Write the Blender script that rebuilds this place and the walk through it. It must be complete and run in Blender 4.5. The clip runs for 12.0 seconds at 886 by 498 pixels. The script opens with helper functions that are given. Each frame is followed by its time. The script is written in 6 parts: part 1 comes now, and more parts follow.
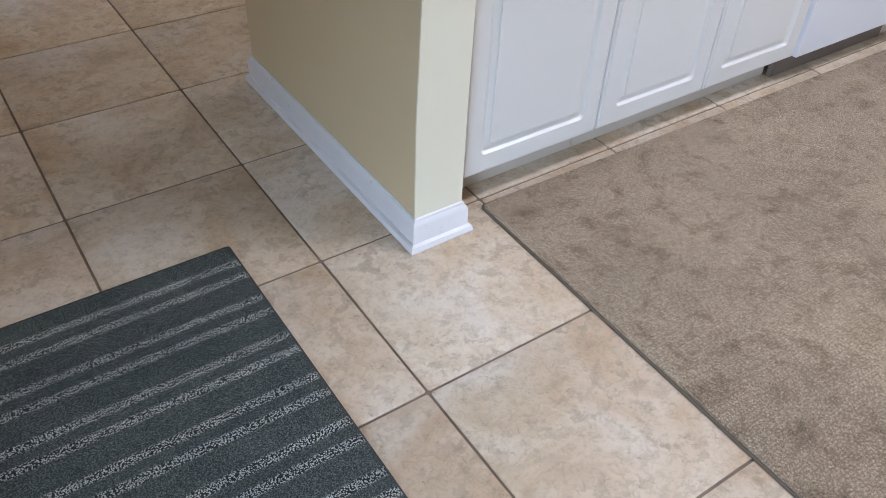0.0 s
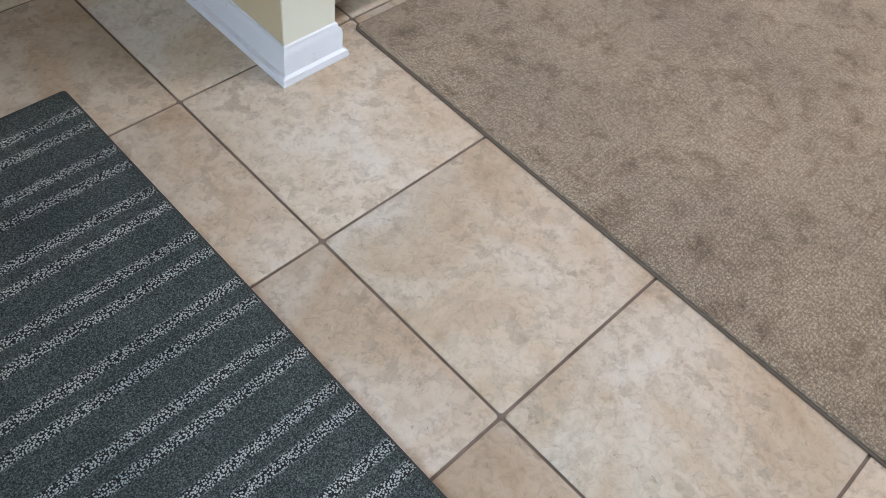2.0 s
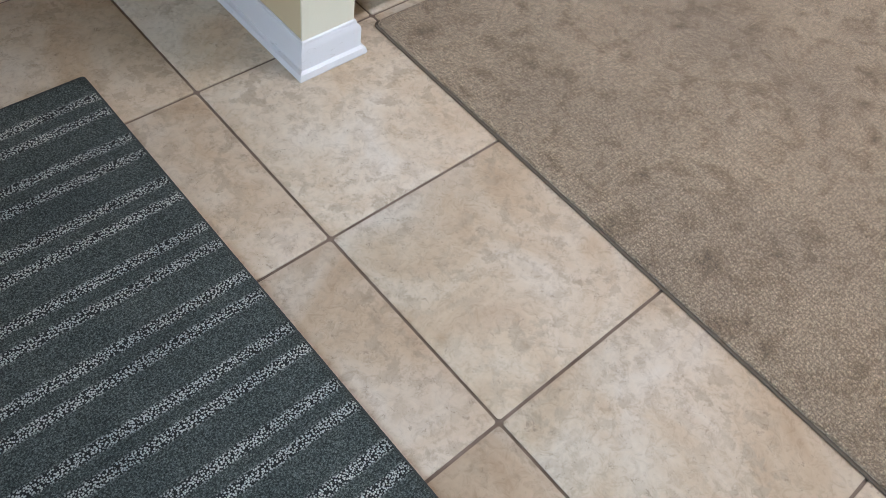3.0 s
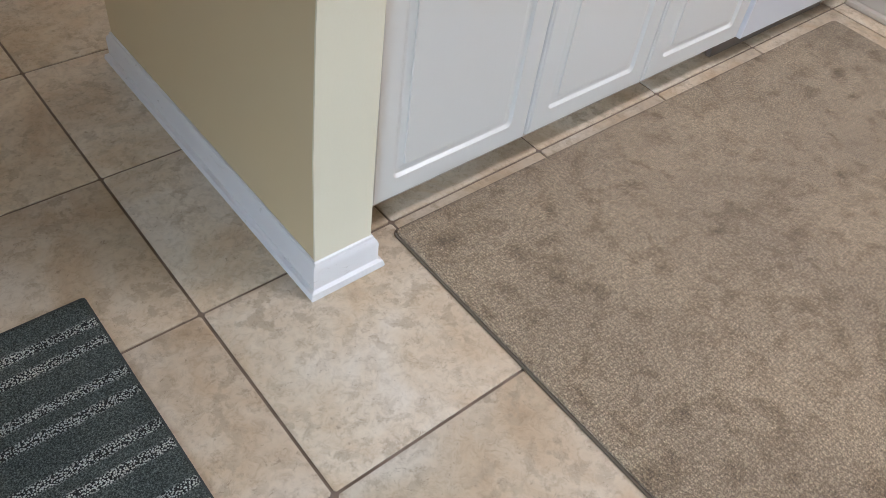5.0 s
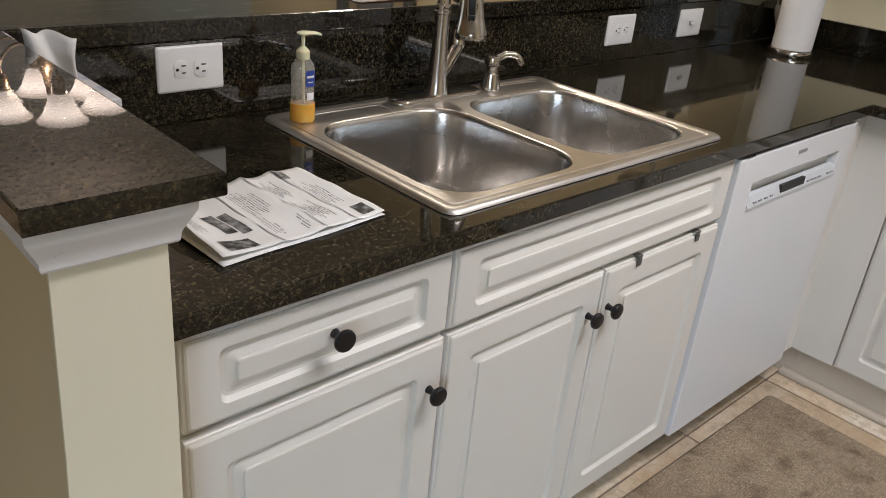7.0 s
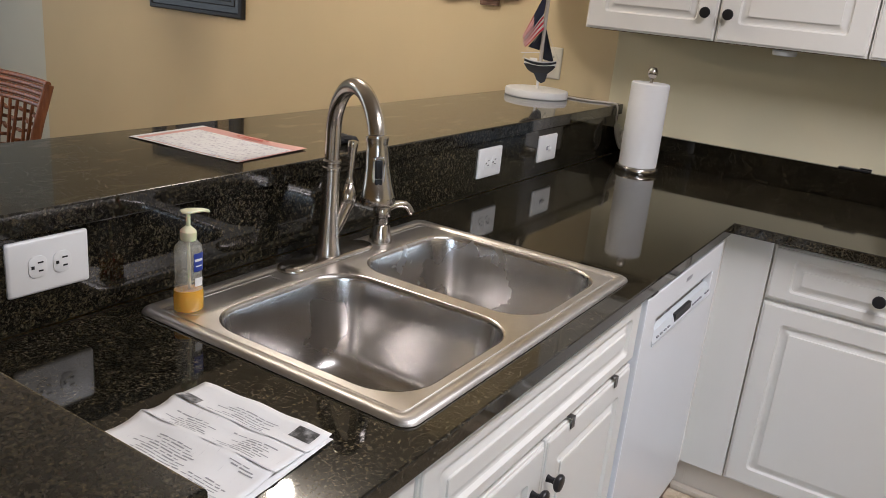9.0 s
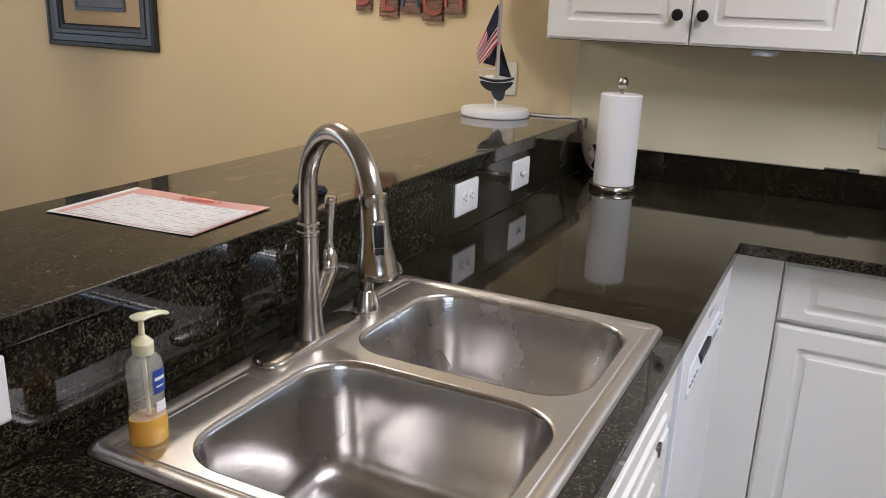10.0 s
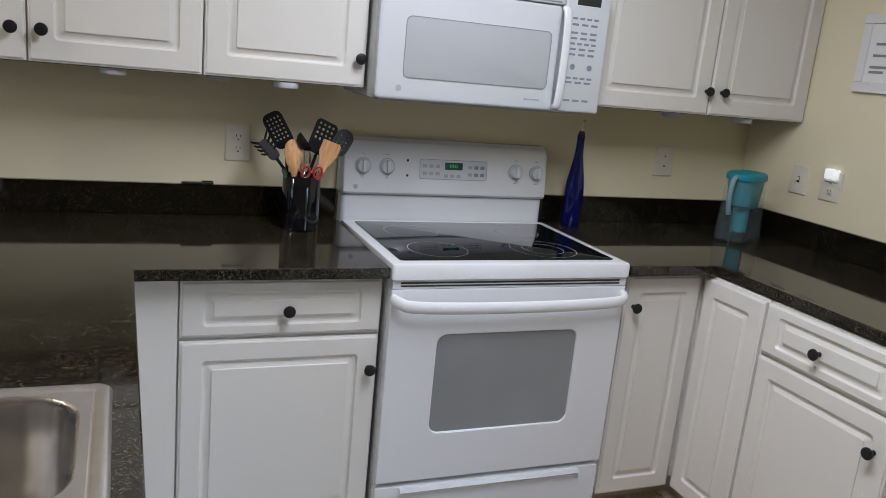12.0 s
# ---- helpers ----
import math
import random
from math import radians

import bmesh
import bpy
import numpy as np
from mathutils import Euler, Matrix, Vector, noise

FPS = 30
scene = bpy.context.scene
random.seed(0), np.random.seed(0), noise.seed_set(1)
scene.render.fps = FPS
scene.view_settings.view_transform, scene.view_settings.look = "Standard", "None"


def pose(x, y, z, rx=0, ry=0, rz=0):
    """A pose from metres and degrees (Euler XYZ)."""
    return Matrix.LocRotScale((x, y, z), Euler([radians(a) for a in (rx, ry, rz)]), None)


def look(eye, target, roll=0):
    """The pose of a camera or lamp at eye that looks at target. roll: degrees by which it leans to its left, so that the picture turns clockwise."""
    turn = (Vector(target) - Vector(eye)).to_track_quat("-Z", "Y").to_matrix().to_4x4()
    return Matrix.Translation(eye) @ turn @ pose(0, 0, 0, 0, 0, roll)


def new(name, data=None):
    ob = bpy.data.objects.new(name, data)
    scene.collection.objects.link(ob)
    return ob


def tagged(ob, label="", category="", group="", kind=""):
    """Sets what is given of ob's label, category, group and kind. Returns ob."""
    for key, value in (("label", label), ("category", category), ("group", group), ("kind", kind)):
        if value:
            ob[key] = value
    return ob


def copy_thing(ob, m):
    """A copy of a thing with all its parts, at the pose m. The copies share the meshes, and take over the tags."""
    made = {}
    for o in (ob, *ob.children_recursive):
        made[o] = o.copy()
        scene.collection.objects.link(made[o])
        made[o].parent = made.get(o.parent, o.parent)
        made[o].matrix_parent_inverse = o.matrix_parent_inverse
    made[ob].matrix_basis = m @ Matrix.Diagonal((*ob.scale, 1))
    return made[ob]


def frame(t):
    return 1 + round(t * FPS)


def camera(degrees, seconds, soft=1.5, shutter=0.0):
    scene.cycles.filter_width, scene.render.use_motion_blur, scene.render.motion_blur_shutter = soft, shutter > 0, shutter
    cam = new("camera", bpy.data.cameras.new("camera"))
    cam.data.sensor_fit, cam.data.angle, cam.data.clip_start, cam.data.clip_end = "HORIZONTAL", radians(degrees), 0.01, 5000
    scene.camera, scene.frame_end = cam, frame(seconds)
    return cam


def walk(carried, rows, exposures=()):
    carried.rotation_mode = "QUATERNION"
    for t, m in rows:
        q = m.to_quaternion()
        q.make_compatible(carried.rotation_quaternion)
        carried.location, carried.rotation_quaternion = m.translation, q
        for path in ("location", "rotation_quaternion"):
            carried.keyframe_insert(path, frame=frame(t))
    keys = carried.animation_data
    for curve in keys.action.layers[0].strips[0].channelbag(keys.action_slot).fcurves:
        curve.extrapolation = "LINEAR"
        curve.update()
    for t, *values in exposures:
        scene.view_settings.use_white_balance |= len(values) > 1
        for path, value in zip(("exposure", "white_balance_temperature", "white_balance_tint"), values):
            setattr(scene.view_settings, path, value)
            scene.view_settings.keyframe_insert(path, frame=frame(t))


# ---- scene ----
cam = camera(57.8, 12.0, 0.8)
PATH = [
    (0, (0.609, 0.709, 1.282), (1.492, 1.933, -0.031), 2.8),
    (0.5, (0.616, 0.777, 1.248), (1.603, 1.709, -0.221), 3.2),
    (1, (0.63, 0.818, 1.215), (1.613, 1.58, -0.35), 5.7),
    (1.5, (0.642, 0.831, 1.208), (1.601, 1.569, -0.384), 7.9),
    (2, (0.636, 0.847, 1.207), (1.597, 1.576, -0.388), 11.0),
    (2.5, (0.64, 0.845, 1.21), (1.588, 1.575, -0.392), 12.4),
    (2.7, (0.642, 0.848, 1.217), (1.581, 1.575, -0.392), 12.7),
    (4.3, (0.779, 0.852, 1.265), (1.668, 1.724, -0.3), 9.3),
    (4.5, (0.8, 0.905, 1.277), (1.73, 1.816, -0.241), 9.0),
    (5, (0.844, 1.047, 1.281), (1.827, 2.005, -0.173), 9.0),
    (5.5, (0.901, 1.131, 1.292), (1.93, 2.129, -0.102), 8.7),
    (5.8, (0.975, 1.161, 1.308), (2.058, 2.196, -0.017), 9.0),
    (6, (1.045, 1.176, 1.317), (2.167, 2.272, 0.077), 7.8),
    (6.5, (1.181, 1.217, 1.364), (2.402, 2.418, 0.331), 7.2),
    (7, (1.243, 1.232, 1.394), (2.511, 2.51, 0.524), 5.6),
    (7.5, (1.271, 1.241, 1.418), (2.554, 2.565, 0.644), 4.0),
    (7.7, (1.274, 1.252, 1.423), (2.563, 2.586, 0.676), 3.8),
    (9.3, (1.265, 1.599, 1.461), (2.931, 2.527, 0.858), 5.0),
    (9.5, (1.311, 1.648, 1.46), (2.99, 2.554, 0.862), 4.3),
    (10, (1.443, 1.79, 1.454), (3.162, 2.633, 0.877), 2.2),
    (10.5, (1.5, 1.885, 1.447), (3.329, 2.474, 0.891), 3.0),
    (11, (1.526, 1.986, 1.458), (3.457, 2.024, 0.939), 4.0),
    (11.5, (1.526, 2.02, 1.472), (3.421, 1.62, 0.974), 4.3),
    (12, (1.51, 2.01, 1.484), (3.307, 1.264, 1.023), 5.6),
]
# seconds, stops, kelvin, tint: the clip's camera sets its white balance on the way
EXPOSURES = [
    (0, 0.36, 5520, 14),
    (1, 0.29, 5580, 12),
    (2.5, 0.25, 5680, 12),
    (5.0, 0.22, 5880, 12),
    (5.9, 0.10, 6100, 10),
    (6.5, -0.06, 6320, 11),
    (7.5, -0.08, 6230, 11),
    (9.5, 0.16, 5930, 13),
    (10.5, 0.23, 5740, 12),
    (11, 0.2, 5720, 10),
    (11.5, 0.06, 5650, 10),
    (12, -0.1, 5680, 9),
]
walk(cam, [(t, look(eye, target, roll)) for t, eye, target, roll in PATH], EXPOSURES)

# ---- light ----
KITCHEN_LAMP, DAYLIGHT, LIVING_DAY = 37.0, 12.0, 14.0
world = bpy.data.worlds.new("world")
world.use_nodes = True
scene.world = world
wn = world.node_tree
sky = wn.nodes.new("ShaderNodeTexSky")
sky.sky_type, sky.sun_disc, sky.sun_elevation, sky.sun_rotation = "NISHITA", False, radians(40), radians(200)
wn.links.new(sky.outputs[0], wn.nodes["Background"].inputs[0])
wn.nodes["Background"].inputs[1].default_value = 0.1


def lamp(name, kind, m, power, color, **more):
    data = bpy.data.lights.new(name, kind)
    data.energy, data.color = power, color
    if "size" in more:
        data.shape, data.size, data.size_y = "RECTANGLE", more["size"][0], more["size"][1]
    if "radius" in more:
        data.shadow_soft_size = more["radius"]
    ob = new(name, data)
    ob.matrix_world = m
    return ob


lamp("ceiling_light_lamp", "AREA", look((2.70, 1.15, 2.36), (2.70, 1.151, 0)), KITCHEN_LAMP, (1.0, 0.94, 0.93), size=(1.15, 0.32))
# the sky over the trees outside reaches the low parts of the room above all
day = lamp("window_daylight", "AREA", look((-1.56, -1.0, 1.25), (1.6, 1.55, -0.5)), DAYLIGHT, (0.70, 0.85, 1.0), size=(1.3, 1.9))
day.data.spread = radians(47)
lamp("downlight_lamp", "POINT", pose(3.30, 3.42, 2.33), 23.0, (1.0, 0.87, 0.70), radius=0.05)
glow = lamp("chandelier_lamp", "SPOT", look((2.416, 4.922, 1.885), (2.416, 4.923, 0)), 35.0, (1.0, 0.84, 0.66), radius=0.03)
glow.data.spot_size, glow.data.spot_blend = radians(179), 0.06
living = lamp("living_daylight", "AREA", look((1.2, 8.92, 1.3), (4.2, 6.6, 1.3)), LIVING_DAY, (0.86, 0.95, 1.0), size=(2.2, 1.9))
living.data.spread = radians(130)


# ---- materials ----
def material(name, color, rough=0.5, metal=0.0, **kw):
    m = bpy.data.materials.new(name)
    m.use_nodes = True
    b = m.node_tree.nodes["Principled BSDF"]
    b.inputs["Base Color"].default_value = (*color, 1)
    b.inputs["Roughness"].default_value = rough
    b.inputs["Metallic"].default_value = metal
    for key, value in kw.items():
        b.inputs[key.replace("_", " ")].default_value = value
    return m


def nodes_of(m):
    t = m.node_tree
    return t, t.nodes, t.links, t.nodes["Principled BSDF"]


def coords(t, scale=(1, 1, 1), kind="Object"):
    c = t.nodes.new("ShaderNodeTexCoord")
    p = t.nodes.new("ShaderNodeMapping")
    p.inputs["Scale"].default_value = scale
    t.links.new(c.outputs[kind], p.inputs["Vector"])
    return p.outputs[0]


def world_coords(t, scale=(1, 1, 1)):
    c = t.nodes.new("ShaderNodeNewGeometry")
    p = t.nodes.new("ShaderNodeMapping")
    p.inputs["Scale"].default_value = scale
    t.links.new(c.outputs["Position"], p.inputs["Vector"])
    return p.outputs[0]


def noise_node(t, vec, scale, detail=4.0, rough=0.55, distort=0.0):
    n = t.nodes.new("ShaderNodeTexNoise")
    n.inputs["Scale"].default_value, n.inputs["Detail"].default_value = scale, detail
    n.inputs["Roughness"].default_value, n.inputs["Distortion"].default_value = rough, distort
    t.links.new(vec, n.inputs["Vector"])
    return n.outputs["Fac"]


def ramp(t, fac, stops):
    r = t.nodes.new("ShaderNodeValToRGB")
    e = r.color_ramp.elements
    while len(e) < len(stops):
        e.new(0.5)
    for k, (pos, col) in enumerate(stops):
        e[k].position, e[k].color = pos, (*col, 1) if len(col) == 3 else col
    t.links.new(fac, r.inputs[0])
    return r.outputs[0]


def mix(t, fac, a, b, mode="MIX"):
    n = t.nodes.new("ShaderNodeMix")
    n.data_type, n.blend_type = "RGBA", mode
    for sock, v in ((0, fac), (6, a), (7, b)):
        if isinstance(v, (int, float)):
            n.inputs[sock].default_value = v
        elif isinstance(v, tuple):
            n.inputs[sock].default_value = (*v, 1)
        else:
            t.links.new(v, n.inputs[sock])
    return n.outputs[2]


def remap(t, v, a, b, lo, hi):
    n = t.nodes.new("ShaderNodeMapRange")
    n.inputs[1].default_value, n.inputs[2].default_value, n.inputs[3].default_value, n.inputs[4].default_value = a, b, lo, hi
    t.links.new(v, n.inputs[0])
    return n.outputs[0]


def bump(t, b, height, strength, distance):
    n = t.nodes.new("ShaderNodeBump")
    n.inputs["Strength"].default_value, n.inputs["Distance"].default_value = strength, distance
    t.links.new(height, n.inputs["Height"])
    t.links.new(n.outputs[0], b.inputs["Normal"])


def painted_wall(name, color):
    m = material(name, color, 0.6)
    t, n, l, b = nodes_of(m)
    v = world_coords(t)
    big = noise_node(t, v, 1.7, 3)
    l.new(mix(t, big, tuple(c * 0.93 for c in color), tuple(min(1, c * 1.06) for c in color)), b.inputs["Base Color"])
    bump(t, b, noise_node(t, v, 160, 3), 0.07, 0.002)
    return m


M_KITCHEN_WALL = painted_wall("pale_yellow_paint", (0.79, 0.725, 0.51))
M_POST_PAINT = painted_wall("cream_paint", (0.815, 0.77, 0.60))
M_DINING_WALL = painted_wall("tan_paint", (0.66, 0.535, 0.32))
M_CEILING = painted_wall("ceiling_paint", (0.74, 0.72, 0.69))
M_LIVING_WALL = painted_wall("pale_grey_green_paint", (0.62, 0.62, 0.54))


def soft_white(name, color, rough):
    m = material(name, color, rough)
    t, n, l, b = nodes_of(m)
    v = world_coords(t)
    l.new(mix(t, noise_node(t, v, 3.1, 4), tuple(c * 0.95 for c in color), color), b.inputs["Base Color"])
    l.new(remap(t, noise_node(t, v, 6, 1), 0.2, 0.8, rough * 0.92, rough * 1.1), b.inputs["Roughness"])
    bump(t, b, noise_node(t, v, 240, 2), 0.05, 0.001)
    return m


def scuffed_trim():
    m = soft_white("white_trim_paint", (0.78, 0.77, 0.76), 0.4)
    t, n, l, b = nodes_of(m)
    paint = b.inputs["Base Color"].links[0].from_socket
    v = world_coords(t, (1, 1, 2.5))
    marks = ramp(t, noise_node(t, v, 38, 6, 0.7, 0.8), [(0.60, (0, 0, 0)), (0.70, (1, 1, 1))])
    where = ramp(t, noise_node(t, v, 7, 3), [(0.45, (0, 0, 0)), (0.65, (1, 1, 1))])
    l.new(mix(t, mix(t, 1.0, marks, where, "MULTIPLY"), paint, (0.42, 0.38, 0.34)), b.inputs["Base Color"])
    return m


M_CABINET = soft_white("white_thermofoil", (0.715, 0.70, 0.655), 0.32)
M_CARCASS = soft_white("white_melamine", (0.74, 0.72, 0.68), 0.45)
M_TRIM = scuffed_trim()
M_ENAMEL = soft_white("white_enamel", (0.74, 0.755, 0.78), 0.16)
M_APPLIANCE = soft_white("white_appliance_plastic", (0.60, 0.63, 0.655), 0.3)
M_PLATE = material("white_plate_plastic", (0.85, 0.85, 0.83), 0.3)
M_IVORY = material("ivory_plate_plastic", (0.73, 0.69, 0.58), 0.4)
M_SLOT = material("dark_slot", (0.02, 0.02, 0.02), 0.6)
M_BLACK = material("black_knob_metal", (0.012, 0.012, 0.014), 0.38, 0.3)
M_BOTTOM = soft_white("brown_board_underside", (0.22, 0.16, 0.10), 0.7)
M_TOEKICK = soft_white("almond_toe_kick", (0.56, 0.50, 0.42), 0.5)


def granite(name, rough_lo, rough_hi, lift=1.0, fleck=1.0, haze=0.0, film=0.3):
    m = material(name, (0.02, 0.02, 0.016), 0.1)
    t, n, l, b = nodes_of(m)
    v = world_coords(t)
    vor = n.new("ShaderNodeTexVoronoi")
    vor.inputs["Scale"].default_value = 330
    l.new(v, vor.inputs["Vector"])
    cells = n.new("ShaderNodeSeparateColor")
    l.new(vor.outputs["Color"], cells.inputs[0])
    grain = noise_node(t, v, 130, 7, 0.74, 0.5)
    base = ramp(t, grain, [(0.38, (0.0030, 0.0030, 0.0027)), (0.50, (0.0085 * lift, 0.0080 * lift, 0.0066 * lift)), (0.60, (0.026 * lift, 0.0245 * lift, 0.0175 * lift)), (0.71, (0.082 * lift, 0.072 * lift, 0.049 * lift))])
    tint = ramp(t, cells.outputs[0], [(0.0, (0.35, 0.36, 0.36)), (0.6, (0.95, 0.93, 0.85)), (1.0, (1.8, 1.6, 1.2))])
    flecks = mix(t, 1.0, base, tint, "MULTIPLY")
    big = ramp(t, noise_node(t, v, 6, 4), [(0.3, (0.6, 0.6, 0.6)), (0.75, (1.45, 1.35, 1.2))])
    body = mix(t, 1.0, flecks, big, "MULTIPLY")
    clouds = ramp(t, noise_node(t, v, 17, 5, 0.6), [(0.38, (0.12, 0.12, 0.12)), (0.60, (1, 1, 1))])
    for spin, stretch, seedling in ((0.5, (1, 1.7, 1.4), 0.0), (-0.9, (1.6, 1, 1.6), 7.3), (2.1, (1.6, 1.2, 1), 13.1)):
        mp = n.new("ShaderNodeMapping")
        mp.inputs["Rotation"].default_value = (spin * 0.7, spin * 0.4, spin)
        mp.inputs["Scale"].default_value = stretch
        mp.inputs["Location"].default_value = (seedling, seedling * 0.7, seedling * 1.3)
        l.new(v, mp.inputs["Vector"])
        flake = ramp(t, noise_node(t, mp.outputs[0], 135, 4, 0.6, 0.2), [(0.59, (0, 0, 0)), (0.73, (1, 1, 1))])
        body = mix(t, mix(t, 1.0, flake, clouds, "MULTIPLY"), body, (0.098 * fleck, 0.082 * fleck, 0.055 * fleck))
    l.new(body, b.inputs["Base Color"])
    smooth = remap(t, noise_node(t, v, 7, 5), 0.35, 0.7, rough_lo, rough_hi)
    if haze:
        # wiped stone: a film of streaks over the polish
        l.new(remap(t, noise_node(t, world_coords(t, (1, 2.6, 1)), 9, 6, 0.7, 0.6), 0.3, 0.7, haze * 0.8, haze * 1.2), b.inputs["Roughness"])
        b.inputs["Coat Weight"].default_value = 1.0
        b.inputs["Specular IOR Level"].default_value = film
        l.new(smooth, b.inputs["Coat Roughness"])
    else:
        l.new(smooth, b.inputs["Roughness"])
    return m


M_GRANITE = granite("dark_speckled_granite", 0.035, 0.09, 1.4, 1.3)
M_GRANITE_WALL = granite("plain_dark_granite", 0.05, 0.10, 0.65, 0.38)
M_GRANITE_TOP = granite("polished_speckled_granite", 0.03, 0.075, 1.4, 1.5)
M_GRANITE_DULL = granite("worn_speckled_granite", 0.012, 0.025, 1.1, 0.7, 0.33, 0.07)
M_GRANITE_BAR = granite("wiped_speckled_granite", 0.03, 0.07, 1.3, 0.9, 0.30, 0.04)


def tile_material():
    m = material("beige_ceramic_tile", (0.6, 0.5, 0.38), 0.3)
    t, n, l, b = nodes_of(m)
    v = world_coords(t)
    info = n.new("ShaderNodeObjectInfo")
    shift = n.new("ShaderNodeVectorMath")
    shift.operation = "MULTIPLY_ADD"
    l.new(info.outputs["Random"], shift.inputs[0])
    shift.inputs[1].default_value = (31, 17, 0)
    l.new(v, shift.inputs[2])
    q = shift.outputs[0]
    broad = noise_node(t, q, 4.5, 5, 0.6, 0.8)
    base = ramp(t, broad, [(0.28, (0.47, 0.34, 0.215)), (0.42, (0.58, 0.46, 0.32)), (0.55, (0.64, 0.545, 0.415)), (0.70, (0.68, 0.61, 0.505))])
    blot = ramp(t, noise_node(t, q, 26, 7, 0.66, 0.15), [(0.49, (0, 0, 0)), (0.57, (1, 1, 1))])
    area = ramp(t, noise_node(t, q, 5.5, 4, 0.6), [(0.36, (0, 0, 0)), (0.58, (1, 1, 1))])
    stained = mix(t, mix(t, 1.0, blot, area, "MULTIPLY"), base, mix(t, noise_node(t, q, 9, 3), (0.37, 0.285, 0.185), (0.49, 0.41, 0.305)))
    veins = ramp(t, noise_node(t, q, 33, 8, 0.75, 1.6), [(0.60, (0, 0, 0)), (0.66, (1, 1, 1))])
    veined = mix(t, mix(t, 1.0, veins, area, "MULTIPLY"), stained, (0.33, 0.25, 0.18))
    pits = ramp(t, noise_node(t, q, 70, 10, 0.8, 0.4), [(0.575, (0, 0, 0)), (0.60, (1, 1, 1))])
    spotted = mix(t, mix(t, 1.0, pits, blot, "MULTIPLY"), veined, (0.30, 0.23, 0.16))
    curd = ramp(t, noise_node(t, q, 48, 7, 0.7, 1.1), [(0.36, (0.86, 0.835, 0.80)), (0.50, (1.0, 1.0, 1.0)), (0.66, (1.06, 1.06, 1.055))])
    part_of = mix(t, 1.0, mix(t, 0.72, base, spotted), curd, "MULTIPLY")
    tone = n.new("ShaderNodeMapRange")
    l.new(info.outputs["Random"], tone.inputs[0])
    tone.inputs[3].default_value, tone.inputs[4].default_value = 0.92, 1.06
    grey = n.new("ShaderNodeCombineColor")
    for k in range(3):
        l.new(tone.outputs[0], grey.inputs[k])
    l.new(mix(t, 1.0, part_of, grey.outputs[0], "MULTIPLY"), b.inputs["Base Color"])
    l.new(remap(t, noise_node(t, q, 12, 4), 0.3, 0.7, 0.42, 0.62), b.inputs["Roughness"])
    b.inputs["Specular IOR Level"].default_value = 0.35
    bump(t, b, noise_node(t, q, 45, 9, 0.7), 0.22, 0.003)
    return m


M_TILE = tile_material()
M_GROUT = material("brown_grout", (0.21, 0.155, 0.115), 0.9)
t_, n_, l_, b_ = nodes_of(M_GROUT)
l_.new(ramp(t_, noise_node(t_, world_coords(t_), 14, 5), [(0.3, (0.15, 0.11, 0.08)), (0.7, (0.29, 0.225, 0.175))]), b_.inputs["Base Color"])


def rug_material():
    m = material("beige_carpet_pile", (0.36, 0.30, 0.24), 0.95)
    t, n, l, b = nodes_of(m)
    v = world_coords(t)
    # rows of cut loops, staggered and a little uneven
    loops = n.new("ShaderNodeTexVoronoi")
    loops.inputs["Scale"].default_value = 1.0
    loops.inputs["Randomness"].default_value = 0.55
    l.new(world_coords(t, (190, 140, 190)), loops.inputs["Vector"])
    yarn = ramp(t, noise_node(t, v, 430, 4, 0.7), [(0.30, (0.09, 0.066, 0.042)), (0.5, (0.355, 0.278, 0.190)), (0.70, (0.76, 0.625, 0.45))])
    tuft = ramp(t, loops.outputs["Distance"], [(0.12, (1.35, 1.33, 1.28)), (0.36, (1.0, 1.0, 1.0)), (0.66, (0.66, 0.65, 0.64))])
    fine = mix(t, 1.0, yarn, tuft, "MULTIPLY")
    stains = ramp(t, noise_node(t, v, 15, 5, 0.58, 0.4), [(0.50, (1.06, 1.06, 1.06)), (0.59, (0.88, 0.855, 0.825)), (0.72, (0.55, 0.52, 0.475))])
    wide = ramp(t, noise_node(t, v, 2.3, 4), [(0.32, (0.84, 0.83, 0.82)), (0.7, (1.12, 1.11, 1.08))])
    l.new(mix(t, 1.0, mix(t, 1.0, fine, stains, "MULTIPLY"), wide, "MULTIPLY"), b.inputs["Base Color"])
    b.inputs["Sheen Weight"].default_value = 0.1
    bump(t, b, loops.outputs["Distance"], 0.9, -0.005)
    return m


